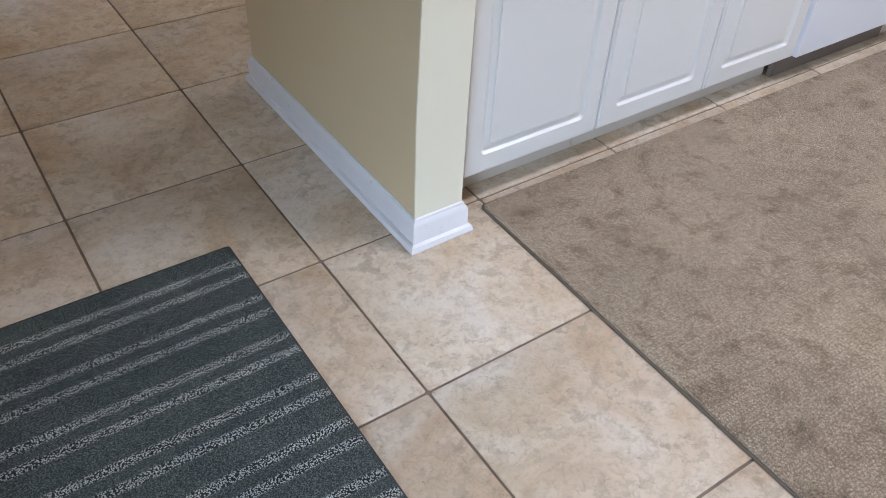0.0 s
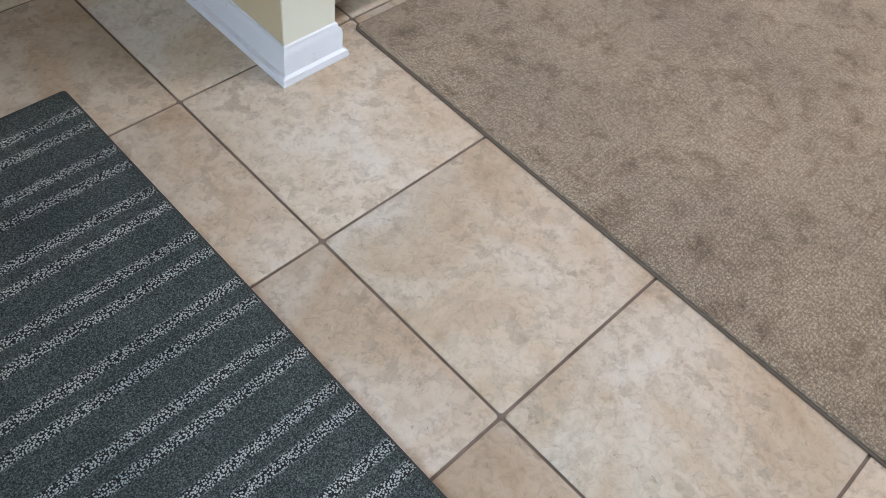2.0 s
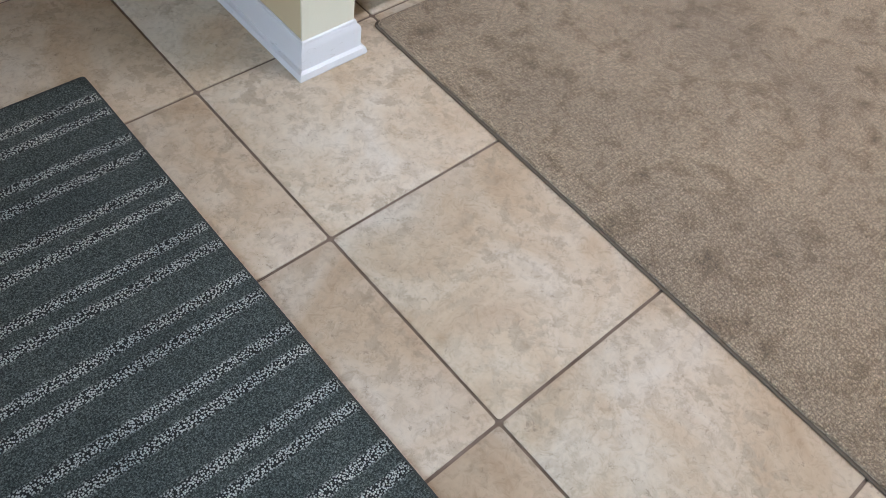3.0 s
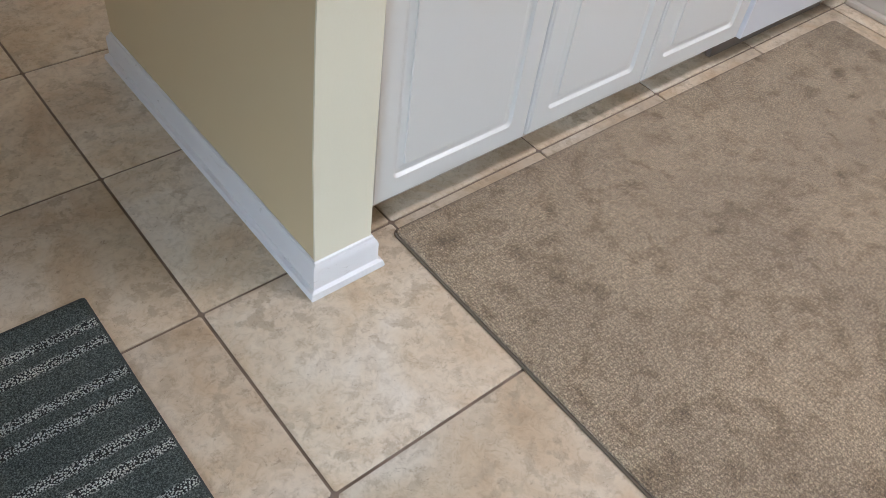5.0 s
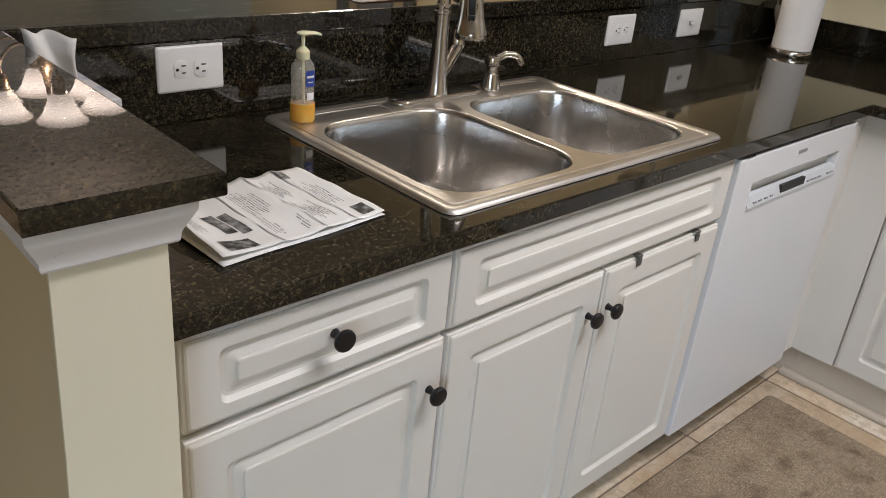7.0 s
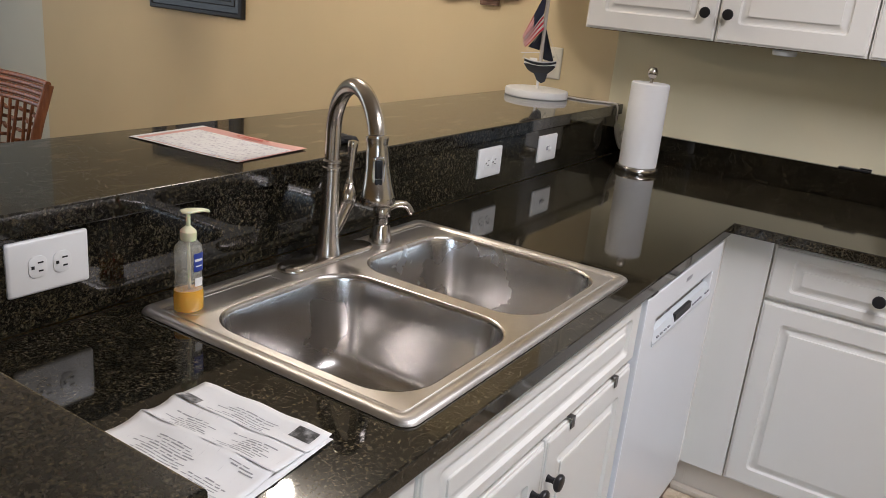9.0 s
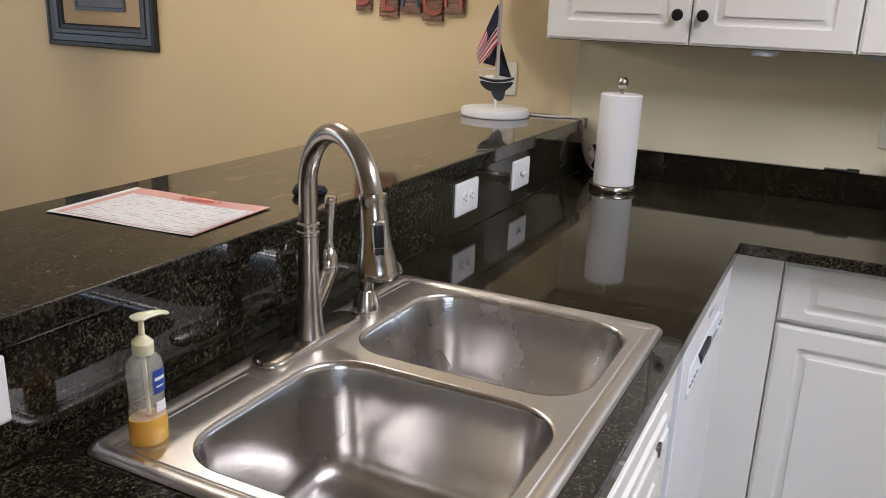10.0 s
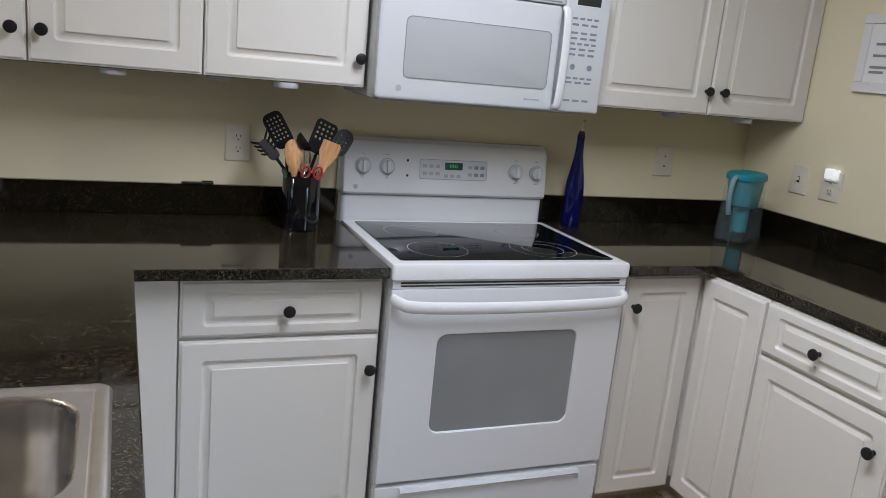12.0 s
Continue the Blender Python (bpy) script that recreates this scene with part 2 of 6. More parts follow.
def mat_material():
    m = material("green_striped_carpet", (0.04, 0.055, 0.06), 0.95)
    t, n, l, b = nodes_of(m)
    v = world_coords(t)
    s = n.new("ShaderNodeSeparateXYZ")
    l.new(v, s.inputs[0])
    wob = noise_node(t, v, 70, 3)

    def math_node(op, a, c):
        k = n.new("ShaderNodeMath")
        k.operation = op
        for i, x in enumerate((a, c)):
            if isinstance(x, (int, float)):
                k.inputs[i].default_value = x
            else:
                l.new(x, k.inputs[i])
        return k.outputs[0]

    y = math_node("ADD", s.outputs[1], math_node("MULTIPLY", wob, 0.009))
    # pairs of light stripes every 0.1335 m
    ph = math_node("MODULO", math_node("ADD", y, 1.98375), 0.1335)
    d1 = math_node("ABSOLUTE", math_node("SUBTRACT", ph, 0.04275), 0)
    d2 = math_node("ABSOLUTE", math_node("SUBTRACT", ph, 0.09075), 0)
    near = math_node("MINIMUM", d1, d2)
    line = remap(t, near, 0.0075, 0.0135, 1.0, 0.0)
    loops = n.new("ShaderNodeTexVoronoi")
    loops.inputs["Scale"].default_value = 285
    l.new(v, loops.inputs["Vector"])
    dark = ramp(t, noise_node(t, v, 360, 4, 0.72), [(0.36, (0.008, 0.012, 0.0115)), (0.5, (0.048, 0.062, 0.060)), (0.68, (0.19, 0.215, 0.205))])
    light = ramp(t, loops.outputs["Distance"], [(0.10, (0.56, 0.59, 0.57)), (0.40, (0.39, 0.415, 0.40)), (0.56, (0.012, 0.016, 0.017))])
    wear = ramp(t, noise_node(t, v, 6, 5, 0.65), [(0.3, (0.72, 0.76, 0.76)), (0.7, (1.28, 1.25, 1.18))])
    l.new(mix(t, 1.0, mix(t, line, dark, light), wear, "MULTIPLY"), b.inputs["Base Color"])
    hgt = mix(t, line, noise_node(t, v, 260, 2), loops.outputs["Distance"])
    bump(t, b, hgt, 0.6, 0.004)
    return m


M_RUG, M_MAT = rug_material(), mat_material()
M_RUG_EDGE = material("brown_rug_binding", (0.13, 0.10, 0.07), 0.9)
M_MAT_EDGE = material("dark_mat_binding", (0.055, 0.062, 0.062), 0.9)


def steel(name, color, rough, along):
    m = material(name, color, rough, 1.0)
    t, n, l, b = nodes_of(m)
    v = world_coords(t, along)
    l.new(remap(t, noise_node(t, v, 3.5, 5), 0.3, 0.7, rough * 0.85, rough * 1.15), b.inputs["Roughness"])
    streak = noise_node(t, world_coords(t, (9, 9, 1.2)), 5, 3, 0.5)
    l.new(mix(t, streak, tuple(c * 0.9 for c in color), tuple(c * 1.08 for c in color)), b.inputs["Base Color"])
    return m


M_DECK = steel("satin_stainless_steel", (0.60, 0.575, 0.54), 0.40, (1.5, 1.5, 1.5))
M_SINK = steel("brushed_stainless_steel", (0.60, 0.58, 0.555), 0.26, (1.5, 1.5, 1.5))
M_NICKEL = steel("brushed_nickel", (0.50, 0.46, 0.41), 0.21, (6, 6, 1))
M_CLIP = material("dark_steel_clip", (0.16, 0.155, 0.15), 0.35, 0.9)
M_CHROME = material("polished_chrome", (0.7, 0.7, 0.7), 0.1, 1.0)


# ---- mesh helpers ----
def mesh_from(bm, name, mat, smooth=True, angle=38):
    bmesh.ops.recalc_face_normals(bm, faces=bm.faces)
    me = bpy.data.meshes.new(name)
    bm.to_mesh(me)
    bm.free()
    me.materials.append(mat)
    if smooth:
        for p in me.polygons:
            p.use_smooth = True
        me.set_sharp_from_angle(angle=radians(angle))
    return me


def part(name, bm, mat, parent, label="", m=None, smooth=True, angle=38):
    ob = new(name, mesh_from(bm, name, mat, smooth, angle))
    ob.parent = parent
    if m is not None:
        ob.matrix_basis = m
    return tagged(ob, label)


def thing(name, m, label, category, group=""):
    ob = new(name)
    ob.empty_display_size = 0.05
    ob.matrix_basis = m
    return tagged(ob, label, category, group)


def solid(name, bm, mat, label, category, m=None, group="", kind="", smooth=True, angle=38):
    ob = new(name, mesh_from(bm, name, mat, smooth, angle))
    if m is not None:
        ob.matrix_basis = m
    return tagged(ob, label, category, group, kind)


def box(x0, x1, y0, y1, z0, z1, bevel=0.0, seg=2, bm=None):
    b = bmesh.new()
    bmesh.ops.create_cube(b, size=1, matrix=Matrix.Translation(((x0 + x1) / 2, (y0 + y1) / 2, (z0 + z1) / 2)) @ Matrix.Diagonal((abs(x1 - x0), abs(y1 - y0), abs(z1 - z0), 1)))
    if bevel:
        bmesh.ops.bevel(b, geom=b.edges[:], offset=bevel, segments=seg, affect="EDGES", profile=0.5)
    if bm is None:
        return b
    return join(bm, b)


def join(bm, other, m=None):
    if m is not None:
        bmesh.ops.transform(other, matrix=m, verts=other.verts)
    me = bpy.data.meshes.new("tmp")
    other.to_mesh(me)
    other.free()
    bm.from_mesh(me)
    bpy.data.meshes.remove(me)
    return bm


def loft(rings, close_start=True, close_end=True):
    """Skin closed rings of equal length."""
    bm = bmesh.new()
    rows = [[bm.verts.new(p) for p in ring] for ring in rings]
    n = len(rows[0])
    for a, b in zip(rows, rows[1:]):
        for k in range(n):
            bm.faces.new((a[k], a[(k + 1) % n], b[(k + 1) % n], b[k]))
    if close_start:
        bm.faces.new(rows[0])
    if close_end:
        bm.faces.new(rows[-1])
    return bm


def lathe(profile, seg=24, m=None, closed=True):
    rings = [[(max(r, 1e-5) * math.cos(2 * math.pi * k / seg), max(r, 1e-5) * math.sin(2 * math.pi * k / seg), z) for k in range(seg)] for r, z in profile]
    bm = loft(rings, closed, closed)
    if m is not None:
        bmesh.ops.transform(bm, matrix=m, verts=bm.verts)
    return bm


def rrect(w, h, r, seg=4, cx=0.0, cy=0.0):
    r = max(min(r, w / 2 - 1e-4, h / 2 - 1e-4), 1e-4)
    pts = []
    for sx, sy, a0 in ((1, 1, 0), (-1, 1, 90), (-1, -1, 180), (1, -1, 270)):
        for k in range(seg + 1):
            a = radians(a0 + 90 * k / seg)
            pts.append((cx + sx * (w / 2 - r) + r * math.cos(a), cy + sy * (h / 2 - r) + r * math.sin(a)))
    return pts


def tube(points, radius, seg=12, caps=True):
    pts = [Vector(p) for p in points]
    rad = radius if isinstance(radius, (list, tuple)) else [radius] * len(pts)
    rings, up = [], None
    for i, p in enumerate(pts):
        d = (pts[min(i + 1, len(pts) - 1)] - pts[max(i - 1, 0)]).normalized()
        if up is None:
            up = d.orthogonal().normalized()
        up = (up - d * up.dot(d)).normalized()
        side = d.cross(up)
        rings.append([p + rad[i] * (up * math.cos(2 * math.pi * k / seg) + side * math.sin(2 * math.pi * k / seg)) for k in range(seg)])
    return loft(rings, caps, caps)


def curve_points(ctrl, n=8):
    """A smooth line through the points."""
    c = [Vector(p) for p in ctrl]
    c = [2 * c[0] - c[1]] + c + [2 * c[-1] - c[-2]]
    out = []
    for i in range(1, len(c) - 2):
        for k in range(n):
            t = k / n
            p0, p1, p2, p3 = c[i - 1:i + 3]
            out.append(0.5 * ((2 * p1) + (p2 - p0) * t + (2 * p0 - 5 * p1 + 4 * p2 - p3) * t * t + (3 * p1 - p0 - 3 * p2 + p3) * t ** 3))
    return out + [c[-2]]


def slab(outer, holes, z0, z1, bevel=0.0):
    """A flat plate of an outline with holes, from z0 to z1."""
    bm = bmesh.new()
    loops = []
    for loop in [outer, *holes]:
        vs = [bm.verts.new((x, y, z1)) for x, y in loop]
        for k in range(len(vs)):
            bm.edges.new((vs[k], vs[(k + 1) % len(vs)]))
        loops.append(vs)
    bmesh.ops.triangle_fill(bm, use_beauty=True, use_dissolve=False, edges=bm.edges[:])
    top = bm.faces[:]
    ext = bmesh.ops.extrude_face_region(bm, geom=top)
    low = [g for g in ext["geom"] if isinstance(g, bmesh.types.BMVert)]
    for v in low:
        v.co.z = z0
    bmesh.ops.recalc_face_normals(bm, faces=bm.faces)
    if bevel:
        es = [e for e in bm.edges if e.calc_face_angle(0) > 1.0 and abs(e.verts[0].co.z - e.verts[1].co.z) < 1e-5]
        bmesh.ops.bevel(bm, geom=es, offset=bevel, segments=2, affect="EDGES", profile=0.5)
    return bm


def prism(profile, length):
    """A profile in y and z drawn along x."""
    return loft([[(0, y, z) for y, z in profile], [(length, y, z) for y, z in profile]])


# ---- large structure ----
STOVE_WALL, BAR_FACE, TOP, BAR = 4.235, 2.618, 0.906, 1.098
CEIL = 2.44


def structure(name, bm, mat, label, category="wall"):
    return solid(name, bm, mat, label, category, kind="structure", smooth=False)


structure("wall_east_kitchen", box(4.235, 4.36, -0.6, 2.668, 0, CEIL), M_KITCHEN_WALL, "pale yellow painted kitchen wall behind the stove")
structure("wall_east_dining", box(4.237, 4.36, 2.668, 6.40, 0, CEIL), M_DINING_WALL, "tan painted dining room wall beyond the bar")
structure("wall_east_living", box(4.237, 4.36, 6.40, 9.1, 0, CEIL), M_LIVING_WALL, "pale grey-green painted living room wall")
structure("wall_south_kitchen", box(1.95, 4.235, -0.6, -0.47, 0, CEIL), M_KITCHEN_WALL, "pale yellow painted kitchen side wall")
structure("wall_hall_east", box(1.95, 2.08, -2.6, -0.6, 0, CEIL), M_KITCHEN_WALL, "pale yellow painted hall wall")
structure("wall_south_hall", box(-1.6, 1.95, -2.62, -2.5, 0, CEIL), M_KITCHEN_WALL, "pale yellow painted hall end wall")
structure("wall_west", box(-1.72, -1.6, -0.35, 9.1, 0, CEIL), M_DINING_WALL, "tan painted side wall")
structure("wall_west_hall", box(-1.72, -1.6, -2.6, -1.65, 0, CEIL), M_DINING_WALL, "tan painted side wall beside the window")
structure("wall_west_over", box(-1.72, -1.6, -1.65, -0.35, 2.2, CEIL), M_DINING_WALL, "tan painted side wall over the window")
structure("wall_west_under", box(-1.72, -1.6, -1.65, -0.35, 0, 0.3), M_DINING_WALL, "tan painted side wall under the window")
structure("wall_north_side", box(-1.6, 0.1, 9.0, 9.12, 0, CEIL), M_LIVING_WALL, "grey-green painted living room wall")
structure("wall_north_side_2", box(2.3, 4.24, 9.0, 9.12, 0, CEIL), M_LIVING_WALL, "grey-green painted living room wall")
structure("wall_north_over", box(0.1, 2.3, 9.0, 9.12, 2.25, CEIL), M_LIVING_WALL, "grey-green painted wall over the window")
structure("wall_north_under", box(0.1, 2.3, 9.0, 9.12, 0, 0.35), M_LIVING_WALL, "grey-green painted wall under the window")
structure("ceiling", box(-1.72, 4.36, -2.62, 9.12, CEIL, CEIL + 0.1), M_CEILING, "white painted ceiling", "ceiling")
FLOOR = structure("floor", box(-1.72, 4.36, -2.62, 9.12, -0.06, -0.004), M_GROUT, "beige ceramic tile floor with brown grout", "floor")

# low wall of the bar with its end post
structure("wall_bar", box(1.553, 4.235, 2.64, 2.88, 0, 1.058), M_DINING_WALL, "low tan wall under the bar top")
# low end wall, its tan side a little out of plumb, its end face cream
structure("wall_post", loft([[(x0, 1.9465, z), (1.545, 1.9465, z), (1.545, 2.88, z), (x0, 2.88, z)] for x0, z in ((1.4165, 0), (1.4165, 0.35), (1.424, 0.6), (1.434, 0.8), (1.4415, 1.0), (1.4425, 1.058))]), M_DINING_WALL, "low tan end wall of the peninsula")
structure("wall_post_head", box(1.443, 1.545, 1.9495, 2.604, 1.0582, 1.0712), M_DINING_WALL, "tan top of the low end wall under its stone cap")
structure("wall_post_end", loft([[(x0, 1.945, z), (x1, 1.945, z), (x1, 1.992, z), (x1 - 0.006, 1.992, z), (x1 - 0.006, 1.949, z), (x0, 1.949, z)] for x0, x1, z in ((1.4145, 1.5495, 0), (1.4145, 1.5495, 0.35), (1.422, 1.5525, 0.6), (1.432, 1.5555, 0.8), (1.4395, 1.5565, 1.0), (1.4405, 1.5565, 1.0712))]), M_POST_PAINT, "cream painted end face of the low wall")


def molding(name, profile, path, mat, label):
    """A profile swept along a line in plan with mitred corners; it grows out to the right of the way."""
    pts = [Vector((x, y)) for x, y in path]
    rows = []
    for i, p in enumerate(pts):
        d0 = (p - pts[i - 1]).normalized() if i else (pts[1] - p).normalized()
        d1 = (pts[i + 1] - p).normalized() if i < len(pts) - 1 else d0
        n0, n1 = Vector((d0.y, -d0.x)), Vector((d1.y, -d1.x))
        n = (n0 + n1) / (1 + n0.dot(n1))
        rows.append([(p.x + n.x * a, p.y + n.y * a, z) for a, z in profile])
    return solid(name, loft(rows), mat, label, "trim", kind="structure", angle=25)


BASE = [(0, 0), (0.022, 0), (0.024, 0.006), (0.021, 0.018), (0.0125, 0.022), (0.0125, 0.068), (0.010, 0.076), (0.005, 0.082), (0.004, 0.088), (0, 0.09)]
CROWN = [(-0.004, 1.022), (0.008, 1.022), (0.010, 1.025), (0.0105, 1.033), (0.0145, 1.042), (0.0195, 1.052), (0.0235, 1.060), (0.0245, 1.0712), (-0.004, 1.0712)]
molding("baseboard", BASE, ((4.235, 2.88), (1.416, 2.88), (1.416, 1.945), (1.5495, 1.945), (1.5495, 1.992)), M_TRIM, "white painted baseboard with a rounded shoe, scuffed")
molding("trim", CROWN, ((1.4405, 2.60), (1.4405, 1.945), (1.5565, 1.945), (1.5565, 1.972)), M_TRIM, "white painted moulding under the stone cap")


# ---- kitchen cabinets ----
def panel_front(w, h, inset_x, inset_z, r=0.012, thick=0.019):
    """A moulded door or drawer front: width along x, height along z, its face at y = 0 looking to -y."""
    def ring(ix, iz, y, rad):
        return [(x, y, z) for x, z in rrect(w - 2 * ix, h - 2 * iz, rad, 4)]
    rows = [ring(0, 0, thick, 0.002), ring(0, 0, 0.0065, 0.002), ring(0.0012, 0.0012, 0.0048, 0.003), ring(0.0048, 0.0048, 0.0040, 0.004), ring(0.0056, 0.0056, 0.0016, 0.004), ring(0.0085, 0.0085, 0, 0.005)]
    for d, y, rad in ((0, 0, r), (0.002, 0.003, r), (0.005, 0.0078, r * 0.95), (0.009, 0.0088, r * 0.9), (0.014, 0.0082, r * 0.8), (0.0235, 0.0048, r * 0.6), (0.0262, 0.0040, r * 0.5), (0.0268, 0.0006, r * 0.5), (0.0290, 0.0, r * 0.5)):
        rows.append(ring(inset_x + d, inset_z + d, y, rad))
    return loft(rows)


def knob_bm():
    return lathe([(0.0001, 0), (0.0075, 0), (0.0065, 0.004), (0.0055, 0.010), (0.007, 0.015), (0.0145, 0.019), (0.0168, 0.022), (0.0172, 0.0255), (0.0155, 0.0285), (0.010, 0.0298), (0.0001, 0.030)], 20, pose(0, 0, 0, 90))


KNOB_MESH = mesh_from(knob_bm(), "knob", M_BLACK)


def knob(parent, x, z):
    ob = new("knob", KNOB_MESH)
    ob.parent = parent
    ob.matrix_basis = pose(x, 0, z)
    return tagged(ob, "round black metal knob")


def front(name, parent, x0, x1, z0, z1, ix, iz, knob_at=None, y=0.0):
    ob = part(name, panel_front(x1 - x0, z1 - z0, ix, iz), M_CABINET, parent, m=pose((x0 + x1) / 2, y, (z0 + z1) / 2), smooth=False)
    if knob_at:
        knob(ob, knob_at[0] - (x0 + x1) / 2, knob_at[1] - (z0 + z1) / 2)
    return ob


def base_body(x0, x1, depth, parent, back=0.02, top=0.866, toe=0.088):
    """A carcass with a recessed plinth; the face is at y = back."""
    part("body", loft([[(x, y, z) for y, z in ((back, 0.104), (back, top), (depth, top), (depth, 0.104))] for x in (x0 + 0.0008, x1 - 0.0008)]), M_CARCASS, parent, smooth=False)
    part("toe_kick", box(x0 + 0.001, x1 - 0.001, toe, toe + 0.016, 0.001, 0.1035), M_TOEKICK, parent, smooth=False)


# sink side, faces to -y; local x = world x - 1.557
FACE_Y = 1.994
c = thing("base_cabinet", pose(1.557, FACE_Y, 0), "white base cabinet with one drawer over one door, black knobs", "cabinet", "sink side cabinets")
base_body(0, 0.474, 0.60, c)
front("drawer_front", c, 0.026, 0.470, 0.722, 0.863, 0.050, 0.028, (0.249, 0.797))
front("door", c, 0.026, 0.470, 0.106, 0.709, 0.055, 0.055, (0.440, 0.622))
c = thing("sink_cabinet", pose(2.031, FACE_Y, 0), "white sink base cabinet with false drawer front and two doors", "cabinet", "sink side cabinets")
base_body(0, 0.846, 0.60, c, top=0.70)
part("apron", box(0.001, 0.845, 0.02, 0.03, 0.7, 0.866), M_CARCASS, c, smooth=False)
front("drawer_front", c, 0.003, 0.842, 0.720, 0.863, 0.050, 0.028)
front("door", c, 0.003, 0.417, 0.106, 0.709, 0.055, 0.055, (0.380, 0.622))
d2 = front("door", c, 0.423, 0.842, 0.106, 0.709, 0.055, 0.055, (0.444, 0.622))
for x in (0.525, 0.744):
    clip = box(-0.008, 0.008, -0.0035, -0.0012, -0.018, 0.006, 0.0008, 1)
    box(-0.008, 0.008, -0.0035, 0.021, 0.0045, 0.0065, 0.0006, 1, clip)
    part("hanger_clip", clip, M_CLIP, d2, "small steel over-door hook strip", pose(x - 0.6325, 0, 0.302))

corner = thing("corner_filler", pose(3.50, FACE_Y, 0), "white corner filler panel between the cabinet runs", "cabinet")
part("panel", box(0.004, 0.112, 0.008, 0.027, 0.104, 0.866, 0.001, 1), M_CABINET, corner, smooth=False)
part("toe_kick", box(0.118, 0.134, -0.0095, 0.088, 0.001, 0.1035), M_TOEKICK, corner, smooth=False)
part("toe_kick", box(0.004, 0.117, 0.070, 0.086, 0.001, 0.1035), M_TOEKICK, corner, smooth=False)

# stove side, faces to -x; local x = world -y
FACE_X = 3.594
c = thing("base_cabinet", pose(FACE_X, 1.985, 0, 0, 0, -90), "white base cabinet with filler strip, drawer and door, black knobs", "cabinet", "stove side cabinets")
base_body(0.0, 0.672, 0.62, c, toe=0.024)
part("shoe_moulding", box(-0.030, 0.671, -0.006, 0.0235, 0.001, 0.020, 0.006, 2), M_TOEKICK, c)
part("filler", box(-0.032, 0.114, 0.006, 0.0195, 0.104, 0.866, 0.001, 1), M_CABINET, c, smooth=False)
front("drawer_front", c, 0.119, 0.667, 0.704, 0.861, 0.058, 0.030, (0.401, 0.778))
front("door", c, 0.119, 0.667, 0.106, 0.693, 0.058, 0.055, (0.641, 0.594))
# lazy corner with two doors at a right angle
c = thing("corner_cabinet", pose(FACE_X, 0.522, 0, 0, 0, -90), "white corner base cabinet with two narrow hinged doors", "cabinet", "stove side cabinets")
part("body", box(0.002, 0.96, 0.02, 0.62, 0.104, 0.866), M_CARCASS, c, smooth=False)
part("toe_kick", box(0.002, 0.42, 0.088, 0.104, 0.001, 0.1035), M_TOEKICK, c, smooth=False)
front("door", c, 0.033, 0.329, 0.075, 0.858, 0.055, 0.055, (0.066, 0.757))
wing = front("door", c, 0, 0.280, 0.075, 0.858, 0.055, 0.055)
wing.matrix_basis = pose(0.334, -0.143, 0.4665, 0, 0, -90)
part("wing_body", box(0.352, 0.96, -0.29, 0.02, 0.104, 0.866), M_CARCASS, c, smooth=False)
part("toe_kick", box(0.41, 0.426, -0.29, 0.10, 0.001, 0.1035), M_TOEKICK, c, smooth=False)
# side run, faces to +y
c = thing("base_cabinet", pose(3.302, 0.188, 0, 0, 0, 180), "white base cabinet with one drawer over one door, black knobs", "cabinet", "side run cabinets")
base_body(0, 0.50, 0.62, c)
front("drawer_front", c, 0.003, 0.496, 0.704, 0.861, 0.055, 0.030, (0.222, 0.778))
front("door", c, 0.003, 0.496, 0.106, 0.693, 0.055, 0.055, (0.45, 0.594))


def upper_cabinet(y_left, widths, knobs, label):
    total = sum(widths)
    u = thing("wall_cabinet", pose(3.944, y_left, 1.369, 0, 0, -90), label, "cabinet", "wall cabinets")
    part("body", box(0.0005, total - 0.0005, 0.0195, 0.288, 0.003, 0.762), M_CABINET, u, smooth=False)
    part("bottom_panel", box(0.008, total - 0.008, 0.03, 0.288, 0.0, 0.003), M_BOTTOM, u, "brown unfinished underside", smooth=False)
    x = 0
    for w, k in zip(widths, knobs):
        front("door", u, x + 0.0025, x + w - 0.0025, 0.003, 0.759, 0.062, 0.058, (x + k, 0.088) if k else None)
        x += w
    return u


upper_cabinet(2.684, (0.444, 0.448), (0.408, 0.036), "white moulded wall cabinet with two doors and black knobs")
upper_cabinet(1.792, (0.480,), (0.456,), "white moulded wall cabinet with one door and a black knob")
upper_cabinet(0.520, (0.520, 0.468), (0.497, 0.047), "white moulded wall cabinet with two doors beside the microwave")

# ---- stone tops ----
SINK = (2.036, 2.847, 2.021, 2.575)
hole = [(x, y) for x, y in rrect(SINK[1] - SINK[0] - 0.04, SINK[3] - SINK[2] - 0.04, 0.03, 4, (SINK[0] + SINK[1]) / 2, (SINK[2] + SINK[3]) / 2)]
solid("countertop", slab([(1.5545, 1.979), (3.548, 1.979), (3.548, 1.314), (4.232, 1.314), (4.232, 2.617), (1.5545, 2.617)], [hole], 0.875, TOP, 0.003), M_GRANITE_TOP, "dark speckled polished granite worktop with a sink cut-out", "countertop", smooth=False)
solid("countertop", slab([(3.548, 0.518), (3.548, 0.178), (2.80, 0.178), (2.80, -0.468), (4.232, -0.468), (4.232, 0.518)], [], 0.875, TOP, 0.003), M_GRANITE_TOP, "dark speckled polished granite worktop in the corner", "countertop", smooth=False)
solid("backsplash", box(1.556, 4.232, 2.618, 2.639, TOP + 0.001, 1.058, 0.0015, 1), M_GRANITE, "dark granite splash below the bar", "backsplash", smooth=False)
